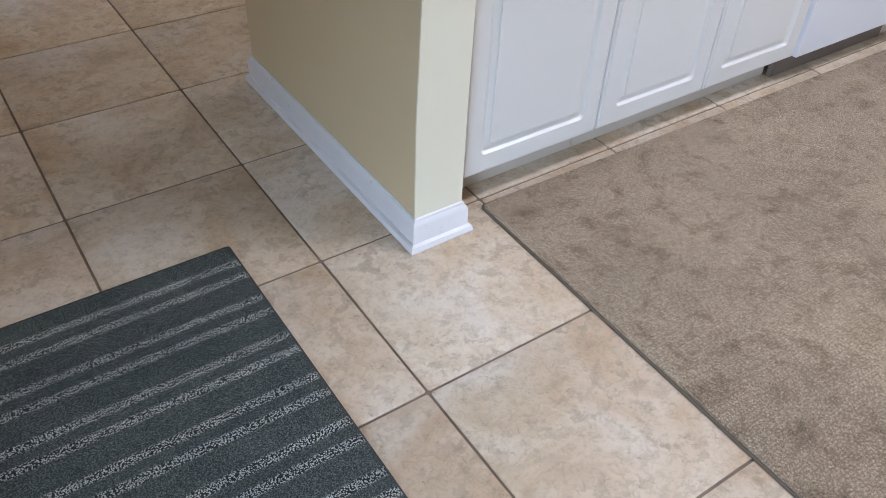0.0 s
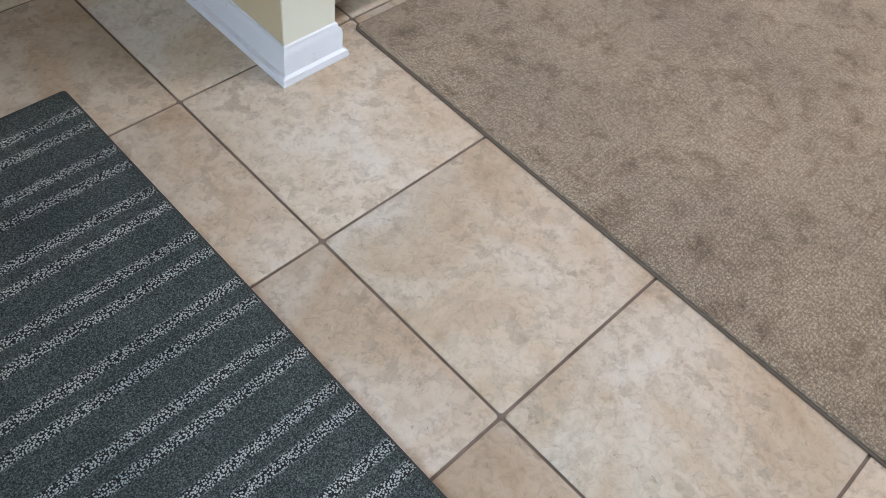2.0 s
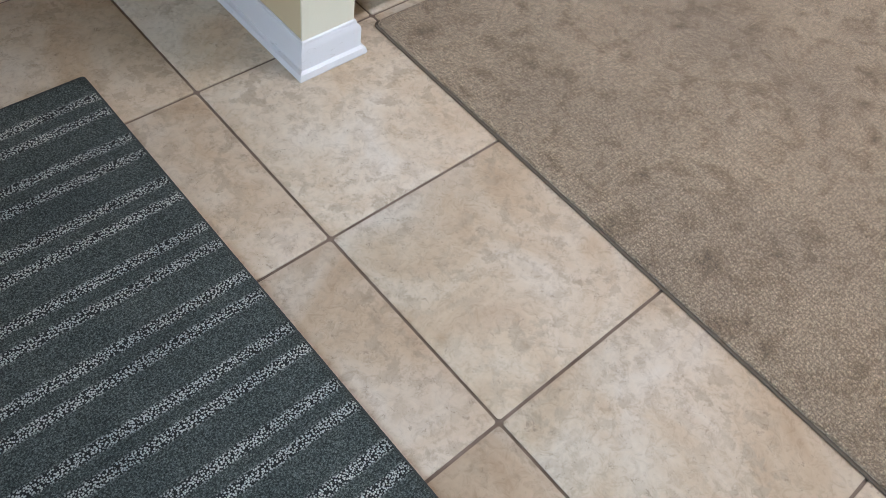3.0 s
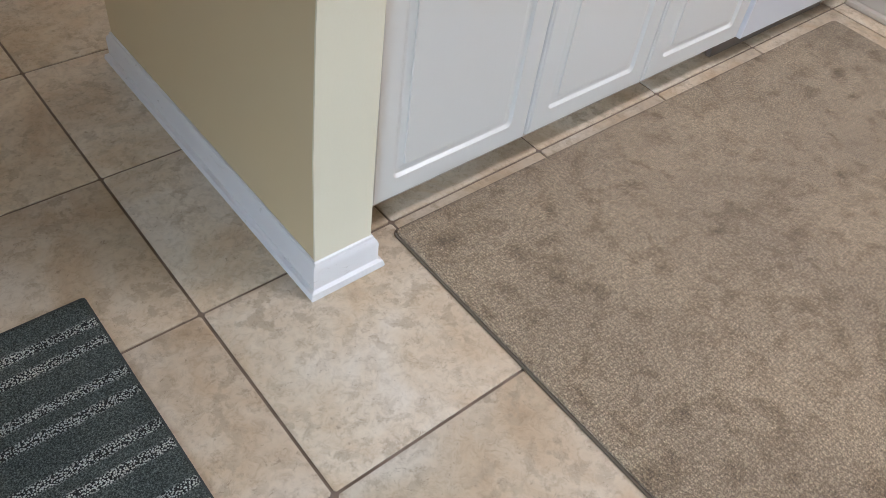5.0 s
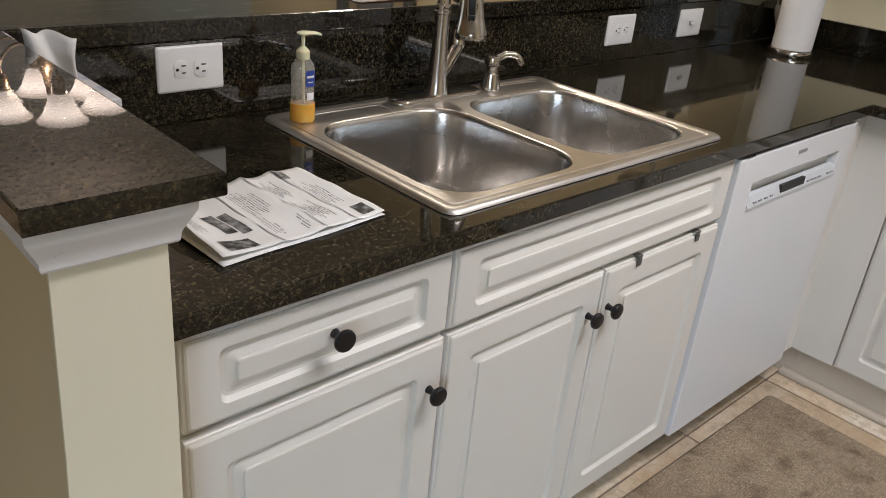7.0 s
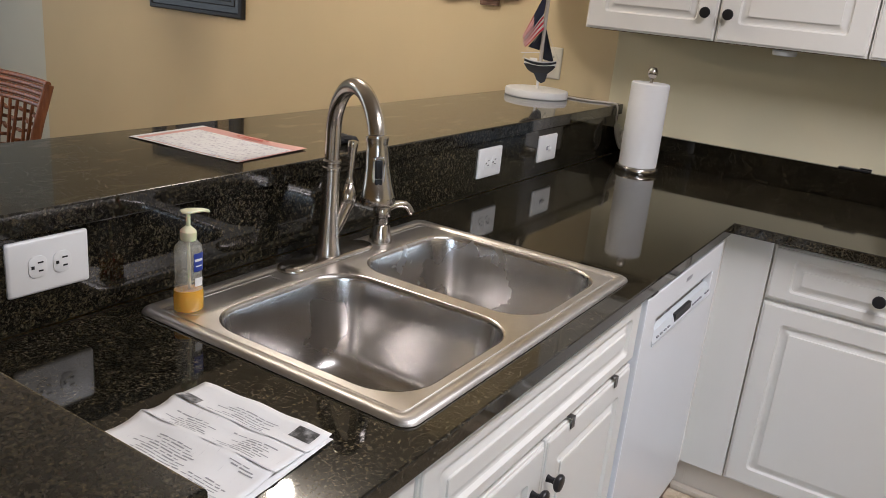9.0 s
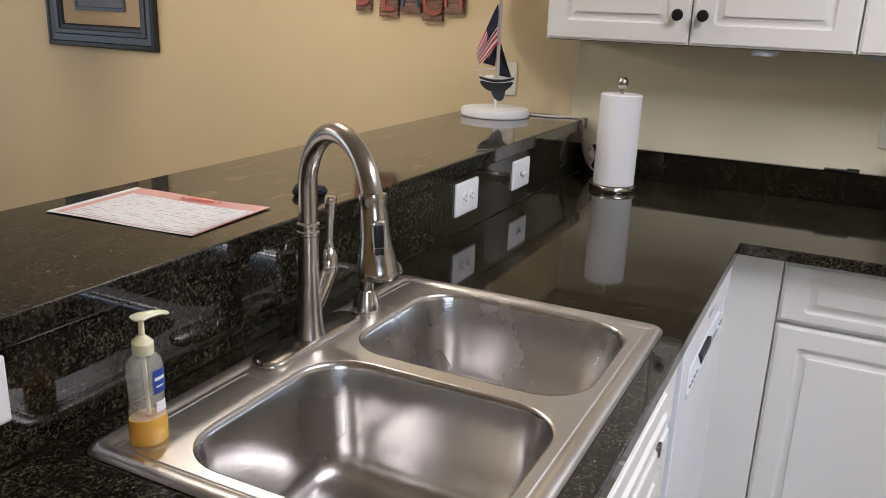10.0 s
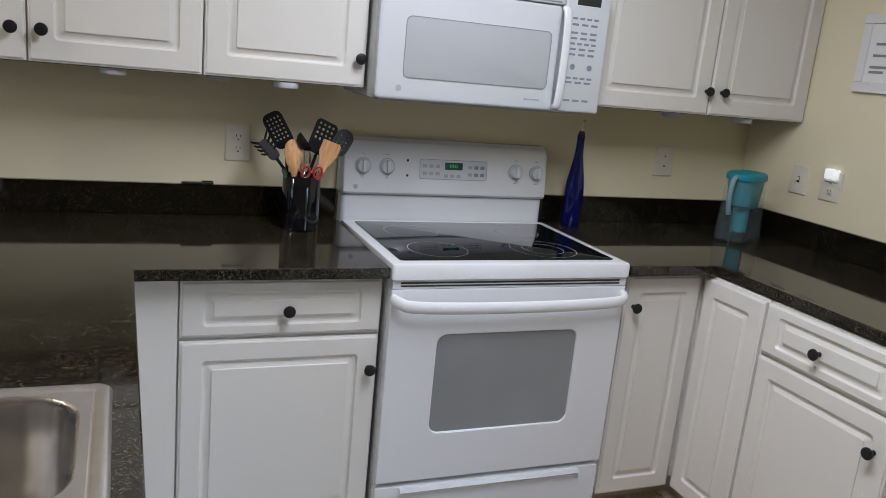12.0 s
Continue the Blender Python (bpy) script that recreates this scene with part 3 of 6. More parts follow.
solid("backsplash", box(4.212, 4.233, 1.312, 2.616, TOP + 0.001, 1.007, 0.0015, 1), M_GRANITE_WALL, "low dark granite splash on the wall", "backsplash", smooth=False)
solid("backsplash", box(4.212, 4.233, -0.447, 0.52, TOP + 0.001, 1.007, 0.0015, 1), M_GRANITE_WALL, "low dark granite splash on the wall", "backsplash", smooth=False)
solid("backsplash", box(2.80, 4.211, -0.468, -0.448, TOP + 0.001, 1.007, 0.0015, 1), M_GRANITE_WALL, "low dark granite splash on the side wall", "backsplash", smooth=False)
solid("bar_top", slab([(1.606, 2.606), (4.232, 2.606), (4.232, 3.036), (1.38, 3.036), (1.38, 2.608), (1.606, 2.608)], [], 1.060, BAR, 0.003), M_GRANITE_BAR, "dark speckled granite raised bar top", "countertop", smooth=False)
solid("post_cap", slab([(1.414, 1.913), (1.608, 1.913), (1.608, 2.6055), (1.414, 2.6055)], [], 1.0715, BAR - 0.0005, 0.003), M_GRANITE_DULL, "dull dark granite cap on the end wall", "countertop", smooth=False)


# ---- sink ----
def sink():
    x0, x1, y0, y1 = SINK
    s = thing("kitchen_sink", pose(x0, y0, TOP), "double bowl stainless steel drop-in sink in the granite", "sink")
    w, d = x1 - x0, y1 - y0
    bowls = [(0.051, 0.396, 0.050, 0.452), (0.440, 0.770, 0.050, 0.452)]
    bm = bmesh.new()

    def ring_edges(pts, z):
        vs = [bm.verts.new((x, y, z)) for x, y in pts]
        for k in range(len(vs)):
            bm.edges.new((vs[k], vs[(k + 1) % len(vs)]))
        return vs
    outer = rrect(w - 0.06, d - 0.06, 0.008, 6, w / 2, d / 2)
    ring_edges(outer, 0.0052)
    holes = [rrect(b[1] - b[0] + 0.012, b[3] - b[2] + 0.012, 0.085, 8, (b[0] + b[1]) / 2, (b[2] + b[3]) / 2) for b in bowls]
    for hpts in holes:
        ring_edges(hpts, 0.0052)
    bmesh.ops.triangle_fill(bm, use_beauty=True, edges=bm.edges[:])
    # raised rolled rim
    rim = [(0.030, 0.0052), (0.0285, 0.0040), (0.0265, 0.0040), (0.0245, 0.0056), (0.021, 0.0078), (0.013, 0.0088), (0.006, 0.0082), (0.0022, 0.0055), (0.0, 0.0012), (0.004, 0.0006)]
    join(bm, loft([[(x, y, z) for x, y in rrect(w - 2 * i, d - 2 * i, 0.024 - i * 0.533, 6, w / 2, d / 2)] for i, z in rim], False, False))
    part("deck", bm, M_DECK, s, "brushed steel sink deck with rolled rim", angle=50)
    # ledge behind the bowls
    for ridge in (((0.058, 0.467), (0.044, 0.477), (0.040, 0.503), (0.050, 0.517), (0.258, 0.518), (0.267, 0.509), (0.268, 0.475)), ((0.562, 0.475), (0.563, 0.509), (0.573, 0.518), (0.752, 0.517), (0.770, 0.503), (0.766, 0.477), (0.752, 0.467))):
        part("ledge", tube(curve_points([(x, y, 0.0042) for x, y in ridge], 3), 0.0022, 8), M_DECK, s, "pressed ridge round the rear ledge")
    for b in bowls:
        cx, cy, bw, bd = (b[0] + b[1]) / 2, (b[2] + b[3]) / 2, b[1] - b[0], b[3] - b[2]
        prof = [(-0.006, 0.0052, 0.085), (-0.003, 0.0045, 0.083), (0.0, 0.001, 0.08), (0.002, -0.006, 0.078), (0.006, -0.06, 0.076), (0.010, -0.12, 0.074), (0.014, -0.150, 0.072), (0.022, -0.170, 0.066), (0.038, -0.182, 0.055), (0.06, -0.187, 0.04), (0.11, -0.189, 0.03), (0.15, -0.190, 0.02)]
        part("bowl", loft([[(x, y, z) for x, y in rrect(bw - 2 * i, bd - 2 * i, r, 8, cx, cy)] for i, z, r in prof], False, True), M_SINK, s, "deep brushed steel bowl", angle=60)
        part("drain", lathe([(0.0001, -0.1885), (0.018, -0.1885), (0.022, -0.1875), (0.040, -0.1865), (0.043, -0.188)], 24, pose(cx, cy, 0)), M_CHROME, s, "steel drain strainer")
    return s


sink()


# ---- faucet ----
def faucet():
    f = thing("faucet", pose(2.462, 2.532, TOP + 0.0055), "brushed nickel pull-down kitchen faucet with a high arch", "faucet")
    part("base_plate", loft([[(x, y, z) for x, y in rrect(0.262 - 2 * i, 0.062 - 2 * i, 0.031 - i, 8)] for i, z in ((0, 0), (0, 0.004), (0.002, 0.008), (0.006, 0.010))]), M_NICKEL, f, "oval deck plate")
    part("column", lathe([(0.0275, 0.010), (0.027, 0.014), (0.0235, 0.03), (0.0205, 0.06), (0.018, 0.10), (0.0168, 0.14), (0.0165, 0.183), (0.0185, 0.185), (0.0185, 0.190), (0.0165, 0.192), (0.0165, 0.197), (0.0185, 0.199), (0.0185, 0.203), (0.0155, 0.206)], 28), M_NICKEL, f, "flared faucet column with two rings")
    R, zc = 0.100, 0.262
    pts = [(0, 0, 0.204), (0, 0, 0.24)]
    for k in range(19):
        a = math.pi - k * math.pi * 0.95 / 18
        pts.append((-(R + R * math.cos(a)) * 0.46, -(R + R * math.cos(a)) * 0.888, zc + R * math.sin(a)))
    part("spout", tube(pts, 0.0152, 20), M_NICKEL, f, "arched spout tube")
    e = Vector(pts[-1])
    head = part("spray_head", lathe([(0.0155, 0.012), (0.0195, 0.010), (0.020, 0.004), (0.0188, 0.0), (0.0188, -0.012), (0.0208, -0.045), (0.0252, -0.075), (0.0305, -0.096), (0.0308, -0.104), (0.028, -0.110), (0.0001, -0.110)], 28), M_NICKEL, f, "bell-shaped spray head", Matrix.Translation(e) @ pose(0, 0, 0.004, -9, 0, -27.4) @ pose(0, 0, 0, 0, 0, -20))
    btn = loft([[(x, y, z) for x, z in rrect(0.021 - 2 * i, 0.062 - 2 * i, 0.005, 3)] for i, y in ((0, 0.004), (0, 0), (0.0015, -0.0015), (0.003, -0.0015))])
    part("button_bezel", btn, M_CHROME, head, "chrome button surround", pose(0.0, -0.0232, -0.056, 9, 0, 0))
    b2 = box(-0.0065, 0.0065, -0.0045, 0.002, -0.006, 0.026, 0.002, 2)
    box(-0.0065, 0.0065, -0.0038, 0.002, -0.027, -0.007, 0.002, 2, b2)
    part("button", b2, M_BLACK, head, "black rocker button", pose(0.0, -0.0234, -0.056, 9, 0, 0))
    # side lever
    hub = part("lever_hub", tube([(0.012, -0.002, 0.055), (0.030, -0.004, 0.085), (0.046, -0.006, 0.112)], [0.014, 0.0155, 0.0165], 18), M_NICKEL, f, "slanted valve body")
    part("lever_cap", lathe([(0.016, 0), (0.0175, 0.006), (0.0175, 0.014), (0.0155, 0.026), (0.011, 0.036), (0.008, 0.040), (0.0095, 0.043), (0.008, 0.047), (0.0065, 0.055), (0.0075, 0.085), (0.0095, 0.115), (0.0108, 0.122), (0.009, 0.128), (0.0001, 0.130)], 22), M_NICKEL, f, "slim upright lever handle", pose(0.046, -0.006, 0.110, 0, 4, 0))
    return f


faucet()
sp = thing("soap_dispenser", pose(2.632, 2.527, TOP + 0.0055), "brushed nickel built-in soap dispenser with curved nozzle", "soap dispenser")
part("base", lathe([(0.026, 0), (0.026, 0.004), (0.023, 0.018), (0.0195, 0.036), (0.0185, 0.040), (0.014, 0.041), (0.013, 0.058)], 24), M_NICKEL, sp)
part("cap", lathe([(0.013, 0.056), (0.019, 0.060), (0.0195, 0.076), (0.017, 0.081), (0.0001, 0.083)], 24), M_NICKEL, sp)
part("nozzle", tube(curve_points([(0.008, -0.004, 0.074), (0.03, -0.016, 0.084), (0.052, -0.028, 0.080), (0.064, -0.035, 0.062)], 6), [0.0085] * 12 + [0.0075] * 6 + [0.007], 12), M_NICKEL, sp)


# ---- dishwasher ----
def dishwasher():
    d = thing("dishwasher", pose(2.878, 1.985, 0), "white built-in dishwasher with a pocket handle and control strip", "dishwasher")
    W = 0.622
    part("tub", box(0.006, W - 0.006, 0.045, 0.60, 0.10, 0.862), M_CARCASS, d, smooth=False)
    z0, z1, px0, px1, pz0, pz1 = 0.105, 0.862, 0.085, 0.552, 0.735, 0.792
    bm = slab([(0.0, z0), (W, z0), (W, z1), (0.0, z1)], [[(px0, pz0), (px1, pz0), (px1, pz1), (px0, pz1)]], 0, 0.045, 0.003)
    bmesh.ops.transform(bm, matrix=Matrix(((1, 0, 0, 0), (0, 0, -1, 0.045), (0, 1, 0, 0), (0, 0, 0, 1))), verts=bm.verts)
    part("door", bm, M_ENAMEL, d, "plain white dishwasher door", smooth=False)
    part("pocket", box(px0, px1, 0.026, 0.034, pz0 - 0.002, pz1 + 0.002), M_CARCASS, d, "grey shadowed handle pocket", smooth=False)
    strip = loft([[(x, y, z) for y, z in ((-0.002, pz0 - 0.012), (-0.003, pz0 - 0.004), (0.006, pz0 + 0.020), (0.020, pz0 + 0.022), (0.020, pz0 - 0.012))] for x in (px0 - 0.002, px1 + 0.002)])
    cp = part("control_strip", strip, M_APPLIANCE, d, "sloped control strip with buttons", smooth=False)
    part("display", box(0.245, 0.372, -0.0065, 0.003, pz0 + 0.001, pz0 + 0.021, 0.001, 1), M_SLOT, cp, "black display window", pose(0, 0.004, 0))
    for x in (0.11, 0.137, 0.165, 0.193, 0.39, 0.412, 0.434, 0.456, 0.505, 0.528):
        part("button", box(x, x + 0.014, -0.0032, 0.0, pz0 + 0.0025, pz0 + 0.0055), material_grey, cp, smooth=False)
    part("logo_bar", box(0.29, 0.335, -0.001, 0.002, 0.829, 0.838), material_grey, d, "small grey maker's mark", smooth=False)
    part("vent", box(0.02, 0.06, -0.0008, 0.002, 0.864, 0.867), M_SLOT, d, smooth=False)
    part("kick_plate", box(0.004, W - 0.004, 0.07, 0.085, 0.001, 0.104), material("brown_kick_plate", (0.16, 0.13, 0.105), 0.6), d, "brown recessed kick plate", smooth=False)
    return d


material_grey = material("printed_grey", (0.25, 0.25, 0.27), 0.5)
M_KEY = material("grey_blue_key_print", (0.23, 0.25, 0.32), 0.5)
M_RED = material("printed_red", (0.55, 0.07, 0.05), 0.5)
dishwasher()

# ---- stove ----
M_GLASSTOP = material("black_ceramic_glass", (0.006, 0.007, 0.010), 0.045)
M_OVENGLASS = material("grey_oven_glass", (0.23, 0.24, 0.25), 0.12)
t_, n_, l_, b_ = nodes_of(M_OVENGLASS)
_w = world_coords(t_, (1, 1, 1))
l_.new(mix(t_, noise_node(t_, _w, 2.2, 3), (0.20, 0.21, 0.22), (0.30, 0.31, 0.32)), b_.inputs["Base Color"])
M_MWGLASS = material("pale_microwave_window", (0.42, 0.44, 0.46), 0.18)
M_RING = material("printed_white_ring", (0.35, 0.36, 0.38), 0.3)
M_LCD = material("dark_green_display", (0.01, 0.05, 0.03), 0.15)
M_DIGIT = material("green_digit", (0.05, 0.6, 0.2), 0.4, Emission_Color=(0.1, 1.0, 0.35, 1), Emission_Strength=0.2)


def flat_text(word, size, mat, parent, m, name="lettering"):
    cu = bpy.data.curves.new(name, "FONT")
    cu.body, cu.size, cu.align_x, cu.align_y, cu.extrude = word, size, "CENTER", "CENTER", 0.0002
    tmp = bpy.data.objects.new(name, cu)
    scene.collection.objects.link(tmp)
    me = bpy.data.meshes.new_from_object(tmp.evaluated_get(bpy.context.evaluated_depsgraph_get()))
    bpy.data.objects.remove(tmp)
    me.materials.clear()
    me.materials.append(mat)
    ob = new(name, me)
    ob.parent = parent
    ob.matrix_basis = m
    return ob


def stove():
    # local x = world -y, from 1.309 ; faces -x
    s = thing("electric_range", pose(3.55, 1.309, 0, 0, 0, -90), "white electric range with black glass cooktop and oven window", "stove")
    W = 0.785
    part("body", box(0.004, W - 0.004, 0.035, 0.672, 0.02, 0.87), M_ENAMEL, s, smooth=False)
    rim = loft([[(x, y, z) for x, y in rrect(W - 2 * i, 0.60 - 2 * i, 0.012, 4, W / 2, 0.292)] for i, z in ((0.004, 0.869), (0, 0.873), (0, 0.908), (0.003, 0.915), (0.012, 0.917), (0.030, 0.9165))])
    top = part("cooktop_frame", rim, M_ENAMEL, s, "white enamel cooktop frame")
    part("cooktop_glass", loft([[(x, y, z) for x, y in rrect(W - 0.07 - 2 * i, 0.505 - 2 * i, 0.012, 4, W / 2, 0.291)] for i, z in ((0, 0.9155), (0, 0.9185), (0.002, 0.9192))]), M_GLASSTOP, s, "black glass cooktop")
    for cx, cy, r in ((0.195, 0.160, 0.092), (0.56, 0.165, 0.108), (0.19, 0.40, 0.088), (0.585, 0.405, 0.075)):
        for rr in (r, r * 0.62) if r > 0.1 else (r,):
            ring = loft([[(cx + q * math.cos(a * math.pi / 24), cy + q * math.sin(a * math.pi / 24), 0.9195) for a in range(48)] for q in (rr, rr + 0.0018)], False, False)
            part("burner_ring", ring, M_RING, s, "thin pale burner outline", smooth=False)
    # backguard
    bg = loft([[(x, y, z) for x, y in rrect(W - 0.006, 0.07, 0.02, 4, W / 2, 0.638)] for z in (0.90, 1.0)])
    part("backguard_base", bg, M_ENAMEL, s, "white lower backguard")
    prof = [(0.595, 1.003), (0.587, 1.012), (0.592, 1.06), (0.604, 1.165), (0.612, 1.185), (0.63, 1.196), (0.672, 1.196), (0.672, 1.003)]
    rows = []
    for x, sh in ((0.0, 0.012), (0.004, 0.004), (0.012, 0.0), (W - 0.012, 0.0), (W - 0.004, 0.004), (W, 0.012)):
        rows.append([(x, min(y + sh, 0.672) if y < 0.66 else y, z - sh if z > 1.15 else z + sh * 0.4) for y, z in prof])
    pan = part("control_panel", loft(rows), M_ENAMEL, s, "white control panel with knobs and clock", angle=30)

    def on(x, z):
        return 0.587 + (z - 1.012) * 0.112
    tilt = -6.4
    for x, z in ((0.068, 1.102), (0.155, 1.102), (0.652, 1.100), (0.738, 1.099)):
        k = part("dial", lathe([(0.026, 0), (0.0265, 0.003), (0.024, 0.005), (0.022, 0.014), (0.0205, 0.016), (0.0001, 0.0165)], 24, pose(0, 0, 0, 90)), M_APPLIANCE, pan, "round control dial with ring", pose(x, on(x, z), z, tilt))
        part("grip", box(-0.0055, 0.0055, -0.028, -0.010, -0.021, 0.021, 0.003, 2), M_ENAMEL, k)
        part("collar", lathe([(0.029, -0.0005), (0.029, 0.002), (0.0265, 0.002)], 24, pose(0, 0, 0, 90)), M_MWGLASS, k, "grey printed ring")
        for dz in (-0.040, 0.042):
            part("mark", box(-0.006, 0.006, -0.0012, 0, dz - 0.001, dz + 0.001), material_grey, k, smooth=False)
    frame_ = loft([[(x, y, z) for x, z in rrect(0.262, 0.072, 0.006, 3)] for y in (0.001, -0.001)])
    pz = 1.099
    cp = part("keypad", frame_, M_APPLIANCE, pan, "printed key pad outline", pose(0.405, on(0, pz), pz, tilt))
    part("keypad_outline", loft([[(x, -0.0016, z) for x, z in rrect(0.262 - 2 * i, 0.072 - 2 * i, 0.006, 3)] for i in (0.001, 0.0024)], False, False), material_grey, cp, smooth=False)
    part("clock_window", box(-0.034, 0.034, -0.0022, 0, -0.004, 0.022, 0.001, 1), M_LCD, cp, "dark green clock display", pose(0, 0, 0.004))
    flat_text("10:51", 0.017, M_DIGIT, cp, pose(0, -0.0026, 0.013, 90), "clock_digits")
    for x in (-0.118, -0.094, -0.070, 0.056, 0.080, 0.104):
        for z in (0.012, -0.014):
            part("key", box(x, x + 0.016, -0.0014, 0, z - 0.007, z + 0.005), material_grey if (x > 0.07) else M_MWGLASS, cp, smooth=False)
    for x in (-0.036, -0.012, 0.012):
        part("key", box(x, x + 0.015, -0.0014, 0, -0.028, -0.016), M_MWGLASS, cp, smooth=False)
    for dz in (-0.026, 0.026):
        part("indicator", box(0.226, 0.234, on(0, 1.1 + dz) - 0.0012, on(0, 1.1 + dz) + 0.004, 1.1 + dz - 0.004, 1.1 + dz + 0.004), M_SLOT, pan, smooth=False)
    part("logo_disc", lathe([(0.0001, -0.001), (0.008, -0.001), (0.008, 0.002)], 16, pose(0.045, on(0, 1.03), 1.03, 90)), M_MWGLASS, pan, "small round maker's mark")
    # vent and oven door
    for z in (0.861, 0.852):
        part("vent_slot", box(0.03, W - 0.03, 0.0005, 0.036, z - 0.0022, z + 0.0022), M_SLOT, s, smooth=False)
    part("vent_strip", box(0.006, W - 0.006, 0.002, 0.04, 0.844, 0.869), M_ENAMEL, s, smooth=False)
    dz0, dz1 = 0.236, 0.842
    door = slab([(0.004, dz0), (W - 0.004, dz0), (W - 0.004, dz1), (0.004, dz1)], [[(x, z) for x, z in rrect(0.47, 0.312, 0.03, 6, 0.392, 0.546)]], 0, 0.034, 0.004)
    turn = Matrix(((1, 0, 0, 0), (0, 0, -1, 0.034), (0, 1, 0, 0), (0, 0, 0, 1)))
    bmesh.ops.transform(door, matrix=turn, verts=door.verts)
    dr = part("oven_door", door, M_ENAMEL, s, "white oven door", smooth=False)
    part("window", box(0.15, 0.634, 0.006, 0.012, 0.385, 0.71), M_OVENGLASS, dr, "grey oven window", smooth=False)
    h = curve_points([(0.012, 0.0, 0.808), (0.022, -0.030, 0.806), (0.06, -0.046, 0.800), (0.2, -0.050, 0.796), (0.39, -0.051, 0.795), (0.585, -0.050, 0.796), (0.725, -0.046, 0.800), (0.763, -0.030, 0.806), (0.773, 0.0, 0.808)], 5)
    bar = tube(h, 0.0125, 16)
    bmesh.ops.transform(bar, matrix=pose(0, 0, 0.797) @ Matrix.Diagonal((1, 0.8, 1.45, 1)) @ pose(0, 0, -0.797), verts=bar.verts)
    part("handle", bar, M_ENAMEL, dr, "broad curved white door handle")
    dw = loft([[(x, y, z) for x, z in rrect(W - 0.008 - 2 * i, 0.176 - 2 * i, 0.01, 3, W / 2, 0.134)] for i, y in ((0, 0.034), (0, 0.010), (0.004, 0.004), (0.02, 0.002))])
    part("drawer", dw, M_ENAMEL, s, "white storage drawer")
    part("drawer_pull", prism([(0.004, 0.19), (-0.012, 0.205), (-0.008, 0.216), (0.006, 0.214)], 0.62), M_ENAMEL, s, "moulded drawer pull", pose(0.08, 0, 0))
    return s


stove()


# ---- microwave ----
def microwave():
    s = thing("microwave", pose(3.858, 1.307, 1.345, 0, 0, -90), "white over-the-range microwave with pale window and key pad", "microwave")
    W, H = 0.785, 0.415
    part("body", box(0.002, W - 0.002, 0.03, 0.374, 0.004, H), M_APPLIANCE, s, smooth=False)
    part("underside", box(0.03, W - 0.03, 0.05, 0.36, -0.004, 0.004), M_MWGLASS, s, "grey filter underside", smooth=False)
    door = loft([[(x, y, z) for x, z in rrect(0.60 - 2 * i, 0.328 - 2 * i, 0.012, 4, 0.303, 0.170)] for i, y in ((0, 0.03), (0, 0.004), (0.003, 0.001), (0.008, 0))])
    d = part("door", door, M_APPLIANCE, s, "white microwave door")
    win = loft([[(x, y, z) for x, z in rrect(0.487 - 2 * i, 0.178 - 2 * i, 0.016, 4, 0.330, 0.162)] for i, y in ((0, 0.0), (0, -0.0012), (0.002, -0.0018))])
    part("window", win, M_MWGLASS, d, "pale grey meshed window")
    wf = loft([[(x, y, z) for x, z in rrect(0.487 + 2 * i, 0.178 + 2 * i, 0.016 + i, 4, 0.330, 0.162)] for i, y in ((0.002, -0.0002), (0.002, -0.0022), (0.0, -0.0022))], False, False)
    part("window_edge", wf, material_grey, d)
    part("handle", tube(curve_points([(0.612, 0.0, 0.328), (0.612, -0.028, 0.312), (0.613, -0.040, 0.24), (0.613, -0.040, 0.12), (0.612, -0.028, 0.035), (0.612, 0.0, 0.018)], 6), 0.0115, 14), M_ENAMEL, d, "long broad curved white handle", pose(-0.612 * 0.25 + 0.004, 0, 0) @ Matrix.Diagonal((1.25, 0.55, 1, 1)))
    pnl = loft([[(x, y, z) for x, z in rrect(0.166 - 2 * i, 0.400 - 2 * i, 0.008, 3, 0.700, 0.206)] for i, y in ((0, 0.03), (0, 0.006), (0.003, 0.003), (0.006, 0.002))])
    p = part("control_panel", pnl, M_APPLIANCE, s, "white microwave key pad")
    part("display", box(0.655, 0.742, 0.0005, 0.004, 0.345, 0.382, 0.001, 1), M_SLOT, p, "black display", smooth=False)
    for r, z in enumerate((0.300, 0.281, 0.255, 0.238, 0.221, 0.204, 0.187, 0.145, 0.112, 0.098, 0.040)):
        n = 3 if r % 4 else 4
        if z == 0.145:
            for x in (0.658, 0.722):
                part("key", lathe([(0.0001, 0), (0.0095, 0), (0.0095, 0.001)], 14, pose(x + 0.006, 0.002, z + 0.006, 90)), M_KEY, p)
            continue
        for k in range(n):
            x = 0.645 + k * 0.105 / n
            part("key", box(x, x + 0.072 / n, 0.0012, 0.003, z, z + 0.0068), M_KEY, p, smooth=False)
    part("logo_disc", lathe([(0.0001, -0.001), (0.009, -0.001), (0.009, 0.002)], 16, pose(0.075, 0.0, 0.04, 90)), M_MWGLASS, d, "small round maker's mark")
    part("logo_bar", box(0.5, 0.555, -0.001, 0.001, 0.034, 0.038), M_MWGLASS, d, smooth=False)
    v = part("vent_grille", box(0.004, 0.612, 0.004, 0.03, 0.339, H - 0.002, 0.004, 2), M_APPLIANCE, s, "slatted top vent")
    for k in range(5):
        part("slat_gap", box(0.02, 0.60, 0.0025, 0.006, 0.345 + k * 0.0125, 0.3485 + k * 0.0125), material_grey, v, smooth=False)
    return s


microwave()

